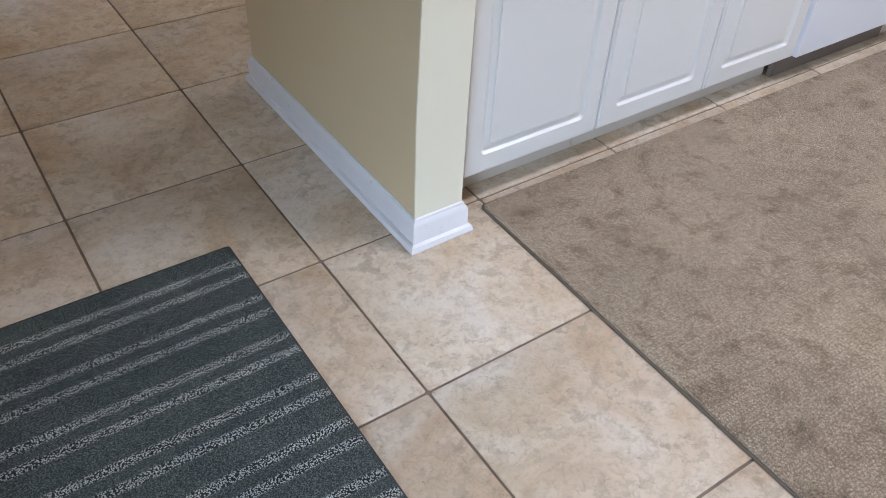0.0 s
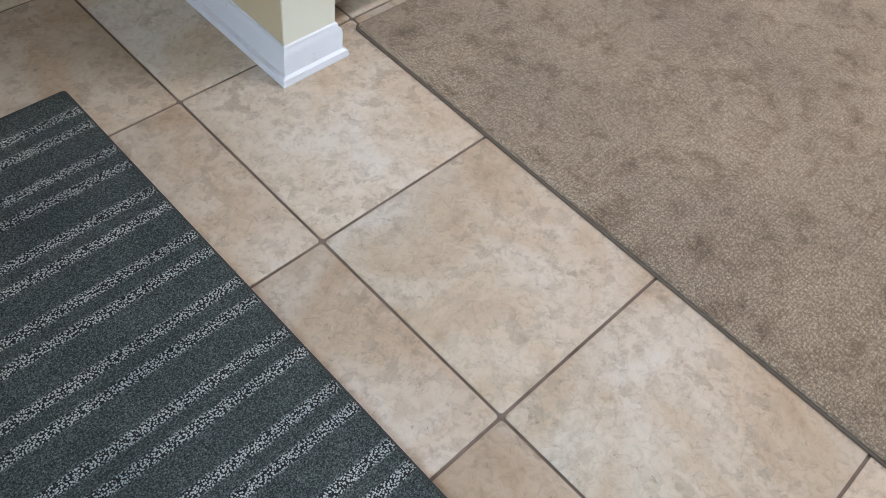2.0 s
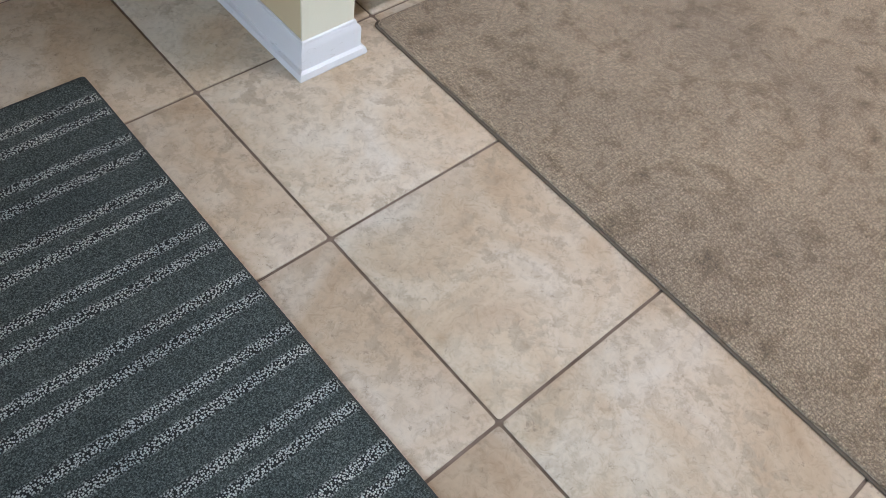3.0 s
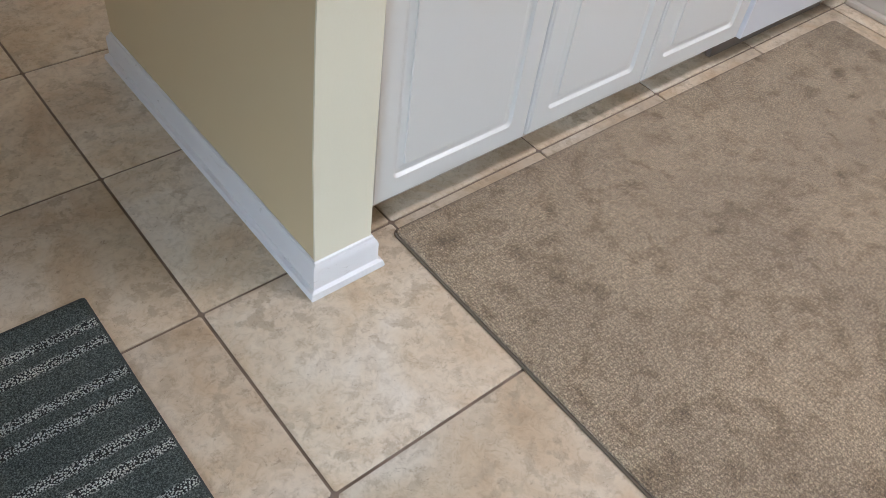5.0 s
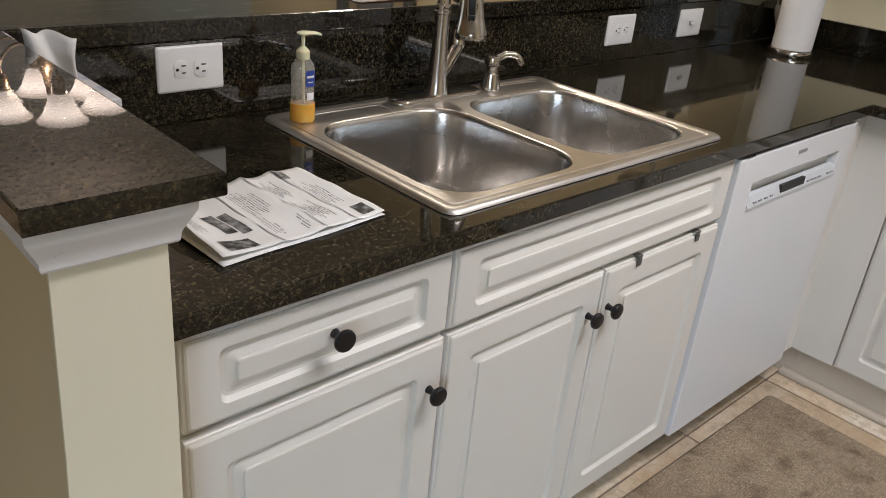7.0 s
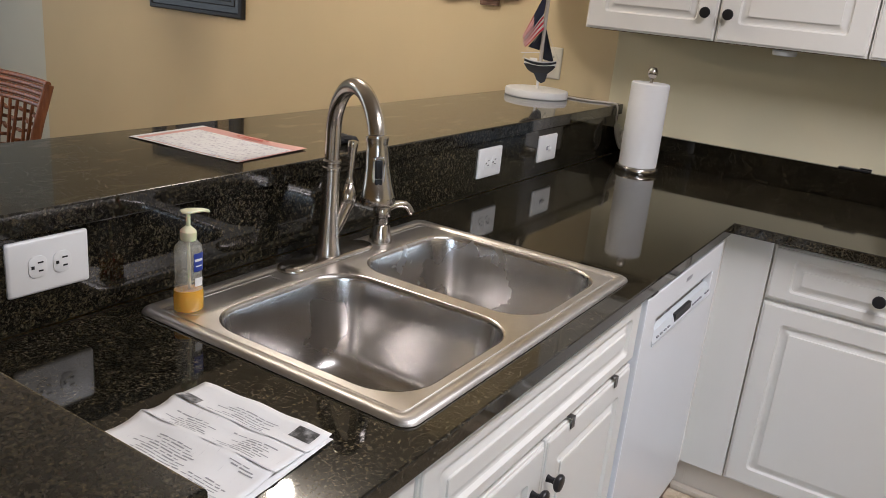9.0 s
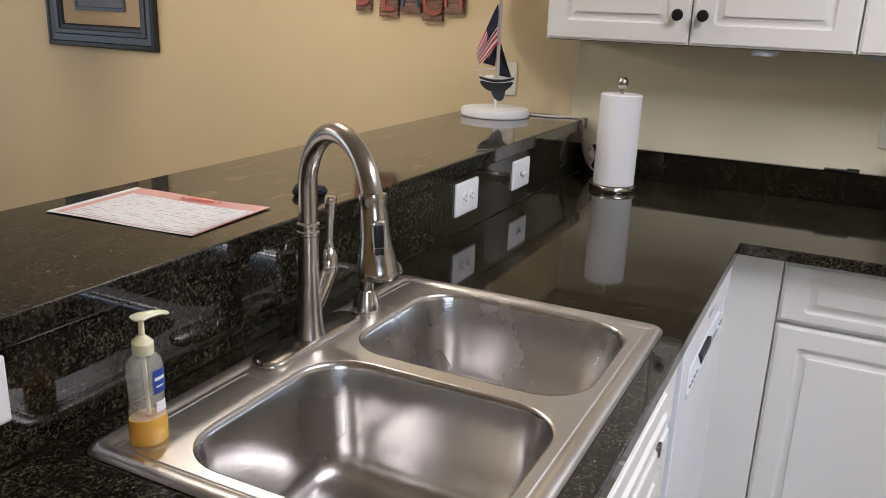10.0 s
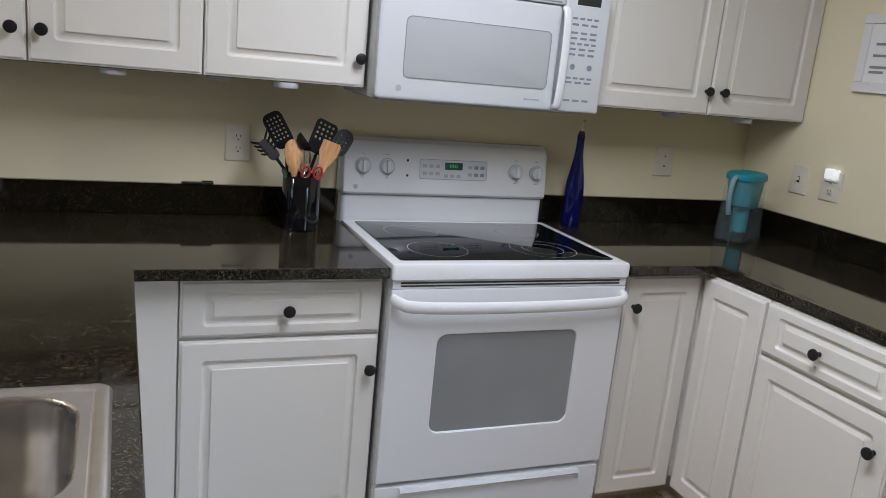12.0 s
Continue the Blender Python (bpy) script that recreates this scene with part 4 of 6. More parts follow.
# ---- floor coverings ----
rug = thing("rug", pose(2.535, 1.187, 0.0, 0, 0, -0.7), "large beige stained pile rug on the kitchen floor", "rug")
part("carpet", loft([[(x, y, z) for x, y in rrect(1.796 - 2 * i, 1.586 - 2 * i, 0.012, 4)] for i, z in ((0.004, 0.001), (0.003, 0.009), (0.006, 0.0125), (0.012, 0.0135))]), M_RUG, rug)
part("binding", loft([[(x, y, z) for x, y in rrect(1.800 - 2 * i, 1.590 - 2 * i, 0.015, 4)] for i, z in ((0.006, 0.0005), (0, 0.0005), (0, 0.004), (0.002, 0.0055), (0.006, 0.0055))], False, False), M_RUG_EDGE, rug, "brown bound edge")
mat_ = thing("door_mat", pose(0.588, 1.42, 0.0), "dark green runner mat with pale double stripes on the tiles", "mat")
part("carpet", loft([[(x, y, z) for x, y in rrect(0.892 - 2 * i, 1.512 - 2 * i, 0.008, 3)] for i, z in ((0.002, 0.001), (0.001, 0.006), (0.004, 0.0088), (0.01, 0.0092))]), M_MAT, mat_)
part("binding", loft([[(x, y, z) for x, y in rrect(0.897 - 2 * i, 1.517 - 2 * i, 0.008, 3)] for i, z in ((0.006, 0.0005), (0, 0.0005), (0, 0.0055), (0.0015, 0.0070), (0.004, 0.0072))], False, False), M_MAT_EDGE, mat_, "dark bound edge")

# ---- electric plates ----
def plate(name, m, label, kind="duplex", w=0.114, h=0.072, mat=None, lit=False):
    """A wall plate in the plane y = 0, face to -y, width along x."""
    mat = mat or M_PLATE
    p = thing(name, m, label, "outlet" if kind != "toggle" else "switch")
    part("cover", loft([[(x, y, z) for x, z in rrect(w - 2 * i, h - 2 * i, 0.004, 3)] for i, y in ((0, 0), (0, -0.003), (0.002, -0.0055), (0.005, -0.0062))]), mat, p)
    wide = w > h
    if kind == "duplex":
        for s in (-1, 1):
            turn = pose(s * 0.0195, -0.0062, 0, 0, 90, 0) if wide else pose(0, -0.0062, s * 0.0195)
            f_ = loft([[(x, y, z) for x, z in rrect(0.034 - 2 * i, 0.029 - 2 * i, 0.011, 4)] for i, y in ((0, 0.001), (0, -0.0012), (0.001, -0.0016))])
            face = part("receptacle", f_, mat, p, m=turn)
            slots = bmesh.new()
            for x, hh in ((-0.0065, 0.0085), (0.0065, 0.0068)):
                box(x - 0.0011, x + 0.0011, -0.0024, 0, 0.002 - hh / 2 + 0.002, 0.002 + hh / 2 + 0.002, bm=slots)
            box(-0.0024, 0.0024, -0.0024, 0, -0.0105, -0.006, bm=slots)
            part("slot", slots, M_SLOT, face, smooth=False)
        part("screw", lathe([(0.0001, -0.0068), (0.003, -0.0066), (0.003, -0.006)], 10, pose(0, 0, 0, 0)), M_CHROME, p, m=pose(0, 0.0, 0, 90) @ pose(0, 0, 0.0005))
    elif kind == "toggle":
        part("toggle", box(-0.0045, 0.0045, -0.018, -0.006, -0.004, 0.010, 0.0015, 2) if not wide else box(-0.004, 0.010, -0.018, -0.006, -0.0045, 0.0045, 0.0015, 2), mat, p)
        part("toggle_slot", box(-0.006, 0.006, -0.0072, -0.006, -0.012, 0.012) if not wide else box(-0.012, 0.012, -0.0072, -0.006, -0.006, 0.006), M_SLOT if mat is M_IVORY else material_grey, p, smooth=False)
    elif kind == "blank":
        for z in (-0.02, 0.02):
            part("screw", lathe([(0.0001, 0.001), (0.004, 0.001), (0.004, 0)], 10, pose(0, -0.0062, z, 90)), M_SLOT, p)
    return p


plate("wall_outlet", pose(1.917, BAR_FACE, 1.0085), "white horizontal double outlet on the granite splash", w=0.131, h=0.085)
plate("wall_outlet", pose(3.251, BAR_FACE, 0.9955), "white horizontal double outlet on the granite splash", w=0.131, h=0.085)
plate("light_switch", pose(3.624, BAR_FACE, 0.9955), "white toggle switch plate on the granite splash", "toggle", w=0.129, h=0.085)
plate("wall_outlet", pose(4.2345, 1.649, 1.148, 0, 0, -90), "ivory double outlet on the kitchen wall", w=0.083, h=0.122, mat=M_IVORY)
plate("cable_plate", pose(4.2345, -0.060, 1.160, 0, 0, -90), "ivory blank plate with two screws on the kitchen wall", "blank", w=0.090, h=0.122, mat=M_IVORY)
# coax jack plate on the side wall; a toggle stands in for the jack
plate("light_switch", pose(3.910, -0.4695, 1.155, 0, 0, 180), "ivory coax jack plate on the side wall, built with a toggle", "toggle", w=0.085, h=0.115, mat=M_IVORY)
plate("wall_outlet", pose(3.752, -0.4695, 1.155, 0, 0, 180), "ivory outlet on the side wall with a night light", w=0.095, h=0.115, mat=M_IVORY)
M_NIGHT = material("glowing_night_light", (0.9, 0.9, 0.88), 0.4, Emission_Color=(1, 0.97, 0.9, 1), Emission_Strength=0.5)
night = thing("night_light", pose(3.752, -0.4755, 1.185, 0, 0, 180), "small white glowing plug-in night light", "night light")
part("lens", box(-0.028, 0.028, -0.026, -0.002, -0.002, 0.034, 0.004, 2), M_NIGHT, night)
part("plug_body", box(-0.03, 0.03, -0.022, -0.001, -0.012, -0.003, 0.003, 2), M_PLATE, night)
plate("wall_outlet", pose(4.2365, 2.925, 1.212, 0, 0, -90), "ivory outlet plate on the dining wall behind the boat lamp", w=0.08, h=0.122, mat=M_IVORY)

# puck lamps under the wall cabinets
first = None
for x, y in ((4.0, 2.03), (4.103, 1.731), (3.985, 1.545), (4.02, 0.10), (4.0, -0.215)):
    if first is None:
        first = thing("puck_light", pose(x, y, 1.369), "small white round puck light under the cabinet", "lamp", "puck lights")
        part("housing", lathe([(0.037, 0), (0.037, -0.013), (0.034, -0.017), (0.026, -0.018)], 20), M_APPLIANCE, first)
        part("lens", lathe([(0.0001, -0.0185), (0.025, -0.0185), (0.026, -0.017)], 20), M_MWGLASS, first)
    else:
        copy_thing(first, pose(x, y, 1.369))

# ---- paper towel ----
M_PAPER = soft_white("paper_towel", (0.86, 0.85, 0.83), 0.9)
tw = thing("paper_towel_holder", pose(3.990, 2.432, TOP), "white paper towel roll on a brushed metal stand", "paper towel")
part("base", lathe([(0.0001, 0), (0.074, 0), (0.076, 0.003), (0.076, 0.014), (0.073, 0.018), (0.02, 0.019)], 32), M_NICKEL, tw)
part("roll", lathe([(0.019, 0.0195), (0.063, 0.0195), (0.065, 0.022), (0.0655, 0.15), (0.0645, 0.304), (0.062, 0.3065), (0.019, 0.306)], 40), M_PAPER, tw, "white quilted paper roll")
part("rod", lathe([(0.006, 0.019), (0.006, 0.321), (0.009, 0.323), (0.006, 0.327)], 14), M_NICKEL, tw)
part("finial", lathe([(0.0001, 0.322), (0.010, 0.324), (0.0165, 0.332), (0.0185, 0.341), (0.0165, 0.350), (0.010, 0.358), (0.0001, 0.360)], 20), M_NICKEL, tw, "round metal ball")

# ---- hand soap ----
M_CLEAR = material("clear_plastic", (0.93, 0.91, 0.80), 0.05, Alpha=0.24)
M_SOAP = material("orange_liquid_soap", (0.88, 0.47, 0.07), 0.12, Subsurface_Weight=0.3, Alpha=0.9)
M_PUMP = material("cream_pump_plastic", (0.82, 0.77, 0.52), 0.25, Subsurface_Weight=0.2)
M_BLUE_LABEL = material("blue_label", (0.03, 0.06, 0.32), 0.35)
sb = thing("soap_bottle", pose(2.096, 2.516, TOP + 0.0052, 0, 0, -22) @ Matrix.Diagonal((0.78, 0.95, 0.91, 1)), "clear pump bottle with orange soap and blue label", "soap bottle")


def oval(prof, seg=24, sy=0.62):
    return loft([[(r * math.cos(2 * math.pi * k / seg), sy * r * math.sin(2 * math.pi * k / seg), z) for k in range(seg)] for r, z in prof])


part("bottle", oval([(0.0300, 0.0405), (0.0300, 0.042), (0.0282, 0.062), (0.0285, 0.085), (0.0298, 0.108), (0.0280, 0.122), (0.0190, 0.132), (0.0145, 0.140)]), M_CLEAR, sb, "clear oval bottle")
part("liquid", oval([(0.028, 0), (0.031, 0.003), (0.0315, 0.03), (0.0302, 0.040)]), M_SOAP, sb, "orange soap a quarter full")
part("collar", lathe([(0.0155, 0.134), (0.0165, 0.136), (0.0165, 0.150), (0.0135, 0.153), (0.0075, 0.158), (0.0045, 0.160), (0.0045, 0.182)], 20), M_PUMP, sb, "ribbed cream collar")
part("pump_head", loft([[(x, w * math.cos(a * math.pi / 6), z + h * math.sin(a * math.pi / 6)) for a in range(12)] for x, w, h, z in ((-0.016, 0.004, 0.001, 0.187), (-0.012, 0.010, 0.0035, 0.186), (0.0, 0.0125, 0.005, 0.186), (0.012, 0.009, 0.0045, 0.1865), (0.030, 0.006, 0.0035, 0.1865), (0.042, 0.0045, 0.003, 0.184), (0.045, 0.002, 0.0015, 0.183))]), M_PUMP, sb, "cream pump head")
part("dip_tube", tube([(0, 0, 0.15), (0.003, 0, 0.02)], 0.0035, 8), M_PUMP, sb)


def label_patch(x0, x1, z0, z1, off):
    bm = bmesh.new()
    xs = [x0 + (x1 - x0) * k / 10 for k in range(11)]
    vs = [[bm.verts.new((x, -0.62 * math.sqrt(max(0.0302 ** 2 - x * x, 0)) - off, z)) for z in (z0, (z0 + z1) / 2, z1)] for x in xs]
    for a, b in zip(vs, vs[1:]):
        for k in range(2):
            bm.faces.new((a[k], b[k], b[k + 1], a[k + 1]))
    return bm


lb = part("label", label_patch(0.004, 0.027, 0.078, 0.112, 0.0008), M_BLUE_LABEL, sb, "blue and white printed label")
part("label_mark", label_patch(0.006, 0.024, 0.097, 0.102, 0.0014), M_PLATE, lb)
part("label_mark", label_patch(0.008, 0.022, 0.087, 0.0895, 0.0014), M_PLATE, lb)
part("label_mark", label_patch(0.006, 0.024, 0.050, 0.066, 0.0014), M_PLATE, lb)

# ---- tissue box ----
M_TISSUE_BOX = material("pale_printed_card", (0.70, 0.70, 0.74), 0.6)
t_, n_, l_, b_ = nodes_of(M_TISSUE_BOX)
l_.new(ramp(t_, noise_node(t_, world_coords(t_), 28, 4), [(0.45, (0.74, 0.74, 0.76)), (0.62, (0.38, 0.42, 0.55))]), b_.inputs["Base Color"])
tb = thing("tissue_box", pose(1.648, 2.512, TOP), "pale patterned tissue box with a tissue pulled out", "tissue box")
part("carton", box(-0.058, 0.058, -0.10, 0.10, 0.0, 0.124, 0.002, 1), M_TISSUE_BOX, tb, smooth=False)
part("opening", loft([[(x, y, 0.1245 + 0.0006 * i) for x, y in rrect(0.06, 0.12, 0.03, 6)] for i in (0, 1)]), M_SLOT, tb, "dark oval opening")
ts = bmesh.new()
grid = [[ts.verts.new((0.040 * u * (0.70 + 0.30 * v) - 0.010 * v + 0.004 * math.sin(4 * v + 2 * u), 0.010 * math.sin(4 * u + 1.5 * v) * (0.3 + v) - 0.010 * v, 0.118 + 0.090 * v - 0.006 * u * v + 0.004 * math.sin(5 * u) * v)) for v in [k / 8 for k in range(9)]] for u in [-1 + k / 6 for k in range(13)]]
for a, b in zip(grid, grid[1:]):
    for k in range(8):
        ts.faces.new((a[k], b[k], b[k + 1], a[k + 1]))
tis = part("tissue", ts, M_PAPER, tb, "crumpled white tissue", angle=80)
tis.modifiers.new("thick", "SOLIDIFY").thickness = 0.0012


# ---- papers ----
def print_material(name, paper, ink, rows, amount):
    m = material(name, paper, 0.75)
    t, n, l, b = nodes_of(m)
    v = coords(t)
    s = n.new("ShaderNodeSeparateXYZ")
    l.new(v, s.inputs[0])
    fr = n.new("ShaderNodeMath")
    fr.operation = "FRACT"
    mu = n.new("ShaderNodeMath")
    mu.operation = "MULTIPLY"
    mu.inputs[1].default_value = rows
    l.new(s.outputs[1], mu.inputs[0])
    l.new(mu.outputs[0], fr.inputs[0])
    row = remap(t, fr.outputs[0], 0.45, 0.55, 1.0, 0.0)
    words = ramp(t, noise_node(t, coords(t, (1, rows / 34, 1)), 34, 4, 0.8), [(amount, (0, 0, 0)), (amount + 0.06, (1, 1, 1))])
    both = mix(t, 1.0, words, row, "MULTIPLY")
    l.new(mix(t, both, paper, ink), b.inputs["Base Color"])
    return m


M_PRINT = print_material("printed_leaflet", (0.82, 0.82, 0.81), (0.60, 0.60, 0.61), 260, 0.62)
M_INK = material("grey_print_ink", (0.33, 0.33, 0.34), 0.7)
# grey for the shade along the leaflet's folds, not ink
M_FOLD = material("pale_grey_fold_shade", (0.58, 0.58, 0.60), 0.7)
M_PHOTO = material("printed_photo", (0.06, 0.06, 0.06), 0.6)
t_, n_, l_, b_ = nodes_of(M_PHOTO)
l_.new(ramp(t_, noise_node(t_, coords(t_), 60, 4), [(0.4, (0.02, 0.02, 0.02)), (0.65, (0.35, 0.35, 0.35))]), b_.inputs["Base Color"])


def sheet(w, d, height, nx=28, ny=20):
    bm = bmesh.new()
    vs = [[bm.verts.new((w * (i / nx - 0.5), d * (j / ny - 0.5), height(i / nx, j / ny))) for j in range(ny + 1)] for i in range(nx + 1)]
    for a, b in zip(vs, vs[1:]):
        for k in range(ny):
            bm.faces.new((a[k], b[k], b[k + 1], a[k + 1]))
    return bm


def crease(u, at, width):
    return math.exp(-abs(u - at) / width)


def leaflet_height(u, v):
    fold = 0.009 * crease(u, 0.34, 0.05) + 0.011 * crease(u, 0.60, 0.055) + 0.008 * crease(u, 0.80, 0.045)
    curl = 0.10 * max(0.0, u - 0.84) ** 1.6 * (1 - 0.6 * v) + 0.28 * max(0.0, 0.22 - u) ** 1.7 * (0.35 + v)
    return 0.002 + fold * (0.45 + 0.55 * v) + curl + 0.0016 * math.sin(11 * u + 4 * v) + 0.001 * math.sin(17 * v + 5 * u)


def leaflet(name, m, label, hf, w=0.279, d=0.216):
    lf = thing(name, m, label, "paper", "papers on the worktop")
    o = part("page", sheet(w, d, hf), M_PRINT, lf, "creased white page with grey print", angle=70)
    o.modifiers.new("thick", "SOLIDIFY").thickness = 0.0004
    return lf


lf = leaflet("leaflet", pose(1.811, 2.182, TOP + 0.0025, 0, 0, 4), "creased white printed leaflet lying on the granite", leaflet_height)


def patch(hf, w, d, u0, u1, v0, v1, lift=0.0009):
    bm = bmesh.new()
    vs = [[bm.verts.new((w * (u - 0.5), d * (v - 0.5), hf(u, v) + lift)) for v in [v0 + (v1 - v0) * k / 4 for k in range(5)]] for u in [u0 + (u1 - u0) * k / 6 for k in range(7)]]
    for a, b in zip(vs, vs[1:]):
        for k in range(4):
            bm.faces.new((a[k], b[k], b[k + 1], a[k + 1]))
    return bm


for u0, u1, v0, v1 in ((0.06, 0.23, 0.04, 0.19), (0.17, 0.235, 0.30, 0.62), (0.245, 0.30, 0.26, 0.58), (0.88, 0.965, 0.05, 0.20), (0.80, 0.865, 0.84, 0.97)):
    part("picture", patch(leaflet_height, 0.279, 0.216, u0, u1, v0, v1), M_PHOTO, lf, "dark printed picture")
ink_rng = random.Random(7)
for u0, n_rows, v0, v1 in ((0.035, 4, 0.32, 0.90), (0.38, 4, 0.10, 0.45), (0.40, 9, 0.42, 0.86), (0.535, 3, 0.06, 0.30), (0.63, 8, 0.12, 0.50), (0.63, 7, 0.55, 0.95), (0.83, 6, 0.30, 0.80)):
    for k in range(n_rows):
        a = ink_rng.uniform(v0, v0 + 0.08)
        b = v0 + (v1 - v0) * ink_rng.uniform(0.55, 1.0)
        while a < b - 0.03:
            e = min(b, a + ink_rng.uniform(0.025, 0.10))
            part("text_line", patch(leaflet_height, 0.279, 0.216, u0 + 0.0165 * k, u0 + 0.0165 * k + ink_rng.choice((0.0048, 0.0048, 0.0075)), a, e, 0.0008), M_INK, lf)
            a = e + 0.012
# shade at each crease, put in as a thin grey strip
for at in (0.345, 0.605, 0.805):
    part("fold_line", patch(leaflet_height, 0.279, 0.216, at, at + 0.010, 0.0, 1.0, 0.0007), M_FOLD, lf, "grey strip for the shade along a fold")
leaflet("leaflet", pose(1.807, 2.176, TOP + 0.001, 0, 0, 4.6), "white printed sheet under the creased leaflet", lambda u, v: 0.0008 + 0.012 * max(0.0, 0.16 - u) * 4 * v + 0.001 * math.sin(8 * u), 0.279, 0.216)

M_PINK = material("pink_paper", (0.72, 0.40, 0.34), 0.7)
fly = thing("flyer", pose(2.437, 2.825, BAR, 0, 0, -86), "pink bordered printed menu sheet on the bar top", "paper")
o = part("page", sheet(0.305, 0.212, lambda u, v: 0.0012 + 0.003 * abs(u - 0.5) * v + 0.0008 * math.sin(7 * u)), M_PINK, fly, "pink sheet")
M_MENU = print_material("printed_menu", (0.83, 0.82, 0.80), (0.52, 0.48, 0.52), 120, 0.50)
hfl = lambda u, v: 0.0012 + 0.003 * abs(u - 0.5) * v + 0.0008 * math.sin(7 * u)
part("text_panel", patch(hfl, 0.305, 0.212, 0.10, 0.985, 0.05, 0.80, 0.0008), M_MENU, fly, "white panel of small print")
part("pale_edge", patch(hfl, 0.305, 0.212, 0.0, 1.0, 0.0, 0.035, 0.0006), M_PAPER, fly)
part("pale_edge", patch(hfl, 0.305, 0.212, 0.0, 0.045, 0.035, 1.0, 0.0006), M_PAPER, fly)
part("title_bar", loft([[(0.02 + 0.045 * math.cos(a * math.pi / 12) * q, 0.083 + 0.014 * math.sin(a * math.pi / 12) * q, 0.0042) for a in range(24)] for q in (0.86, 1.0)], False, False), M_RED, fly, "red oval title mark", smooth=False)
part("title_bar", box(-0.008, 0.048, 0.079, 0.087, 0.0035, 0.0042), M_RED, fly, smooth=False)

blk = bmesh.new()
for k in range(7):
    a = k * 0.9
    join(blk, lathe([(0.0001, 0), (0.016, 0.001), (0.019, 0.007), (0.014, 0.015), (0.0001, 0.018)], 9, pose(0.021 * math.cos(a) * (0.4 + 0.1 * k), 0.019 * math.sin(a) * (0.4 + 0.1 * k), 0.0005 + 0.0012 * (k % 3), 8 * (k % 3), -6 * (k % 2), 30 * k)))
solid("hair_tie", blk, material("black_fabric", (0.01, 0.01, 0.011), 0.8), "small crumpled black fabric hair tie on the bar", "hair tie", pose(2.682, 2.692, BAR))

# ---- sailboat lamp ----
M_WHITE_WOOD = soft_white("white_painted_wood", (0.78, 0.77, 0.74), 0.5)
M_NAVY = material("navy_cloth", (0.012, 0.014, 0.022), 0.85)
M_HULL = material("dark_hull_paint", (0.02, 0.022, 0.026), 0.5)
M_FLAG_RED = material("red_cloth", (0.42, 0.02, 0.04), 0.85)
M_FLAG_WHITE = material("white_cloth", (0.62, 0.56, 0.52), 0.85)
bl = thing("boat_lamp", pose(4.045, 2.885, BAR, 0, 0, -62), "sailboat table lamp with navy sails, flag and round white base", "lamp")
part("base", lathe([(0.0001, 0), (0.116, 0), (0.119, 0.003), (0.119, 0.022), (0.116, 0.027), (0.105, 0.029), (0.0001, 0.029)], 40), M_WHITE_WOOD, bl, "round white wooden base")
part("post", lathe([(0.005, 0.028), (0.005, 0.068)], 10), M_WHITE_WOOD, bl)


def hull(scale, z0, z1, keel):
    rows = []
    for k in range(11):
        u = -1 + 2 * k / 10
        b = 0.024 * max(0.04, (1 - abs(u) ** 2.4)) * scale
        x = 0.060 * u
        zt, zb = z1 + 0.010 * u * u, z0 + (z1 - z0) * abs(u) ** 3 * 0.8
        rows.append([(x, -b, zt), (x, -b * 0.95, (zt * 0.7 + zb * 0.3)), (x, -b * 0.55, zt * 0.3 + zb * 0.7), (x, 0, zb), (x, b * 0.55, zt * 0.3 + zb * 0.7), (x, b * 0.95, zt * 0.7 + zb * 0.3), (x, b, zt)])
    return loft(rows)


part("hull", hull(1.0, 0.100, 0.142, 0), M_HULL, bl, "dark hull")
part("waterline", hull(1.06, 0.128, 0.134, 0), M_WHITE_WOOD, bl, "white hull stripe")
part("deck", hull(0.93, 0.138, 0.146, 0), M_WHITE_WOOD, bl, "pale deck")
kl = loft([[(x, y, z) for x, z in ((-0.024, 0.112), (0.034, 0.112), (0.026, 0.075), (0.012, 0.067), (-0.006, 0.078))] for y in (-0.005, 0.005)])
part("keel", kl, M_HULL, bl, "deep rounded keel")
part("cabin", box(-0.04, -0.012, -0.008, 0.008, 0.145, 0.157, 0.002, 1), M_WHITE_WOOD, bl)
part("mast", tube([(0, 0, 0.12), (0.002, 0, 0.50)], 0.0068, 10), material("pale_mast_paint", (0.50, 0.46, 0.41), 0.45), bl, "pale painted mast")


def cloth(pts, n=8, belly=0.012):
    a, b, c_ = [Vector(p) for p in pts]
    bm = bmesh.new()
    rows = []
    for i in range(n + 1):
        u = i / n
        rows.append([bm.verts.new(a.lerp(b, u).lerp(a.lerp(c_, u), k / n) + Vector((0, belly * math.sin(math.pi * u) * math.sin(math.pi * k / n), 0))) for k in range(n + 1)])
    for i in range(n):
        for k in range(n):
            bm.faces.new((rows[i][k], rows[i][k + 1], rows[i + 1][k + 1], rows[i + 1][k]))
    bmesh.ops.remove_doubles(bm, verts=bm.verts, dist=1e-5)
    return bm


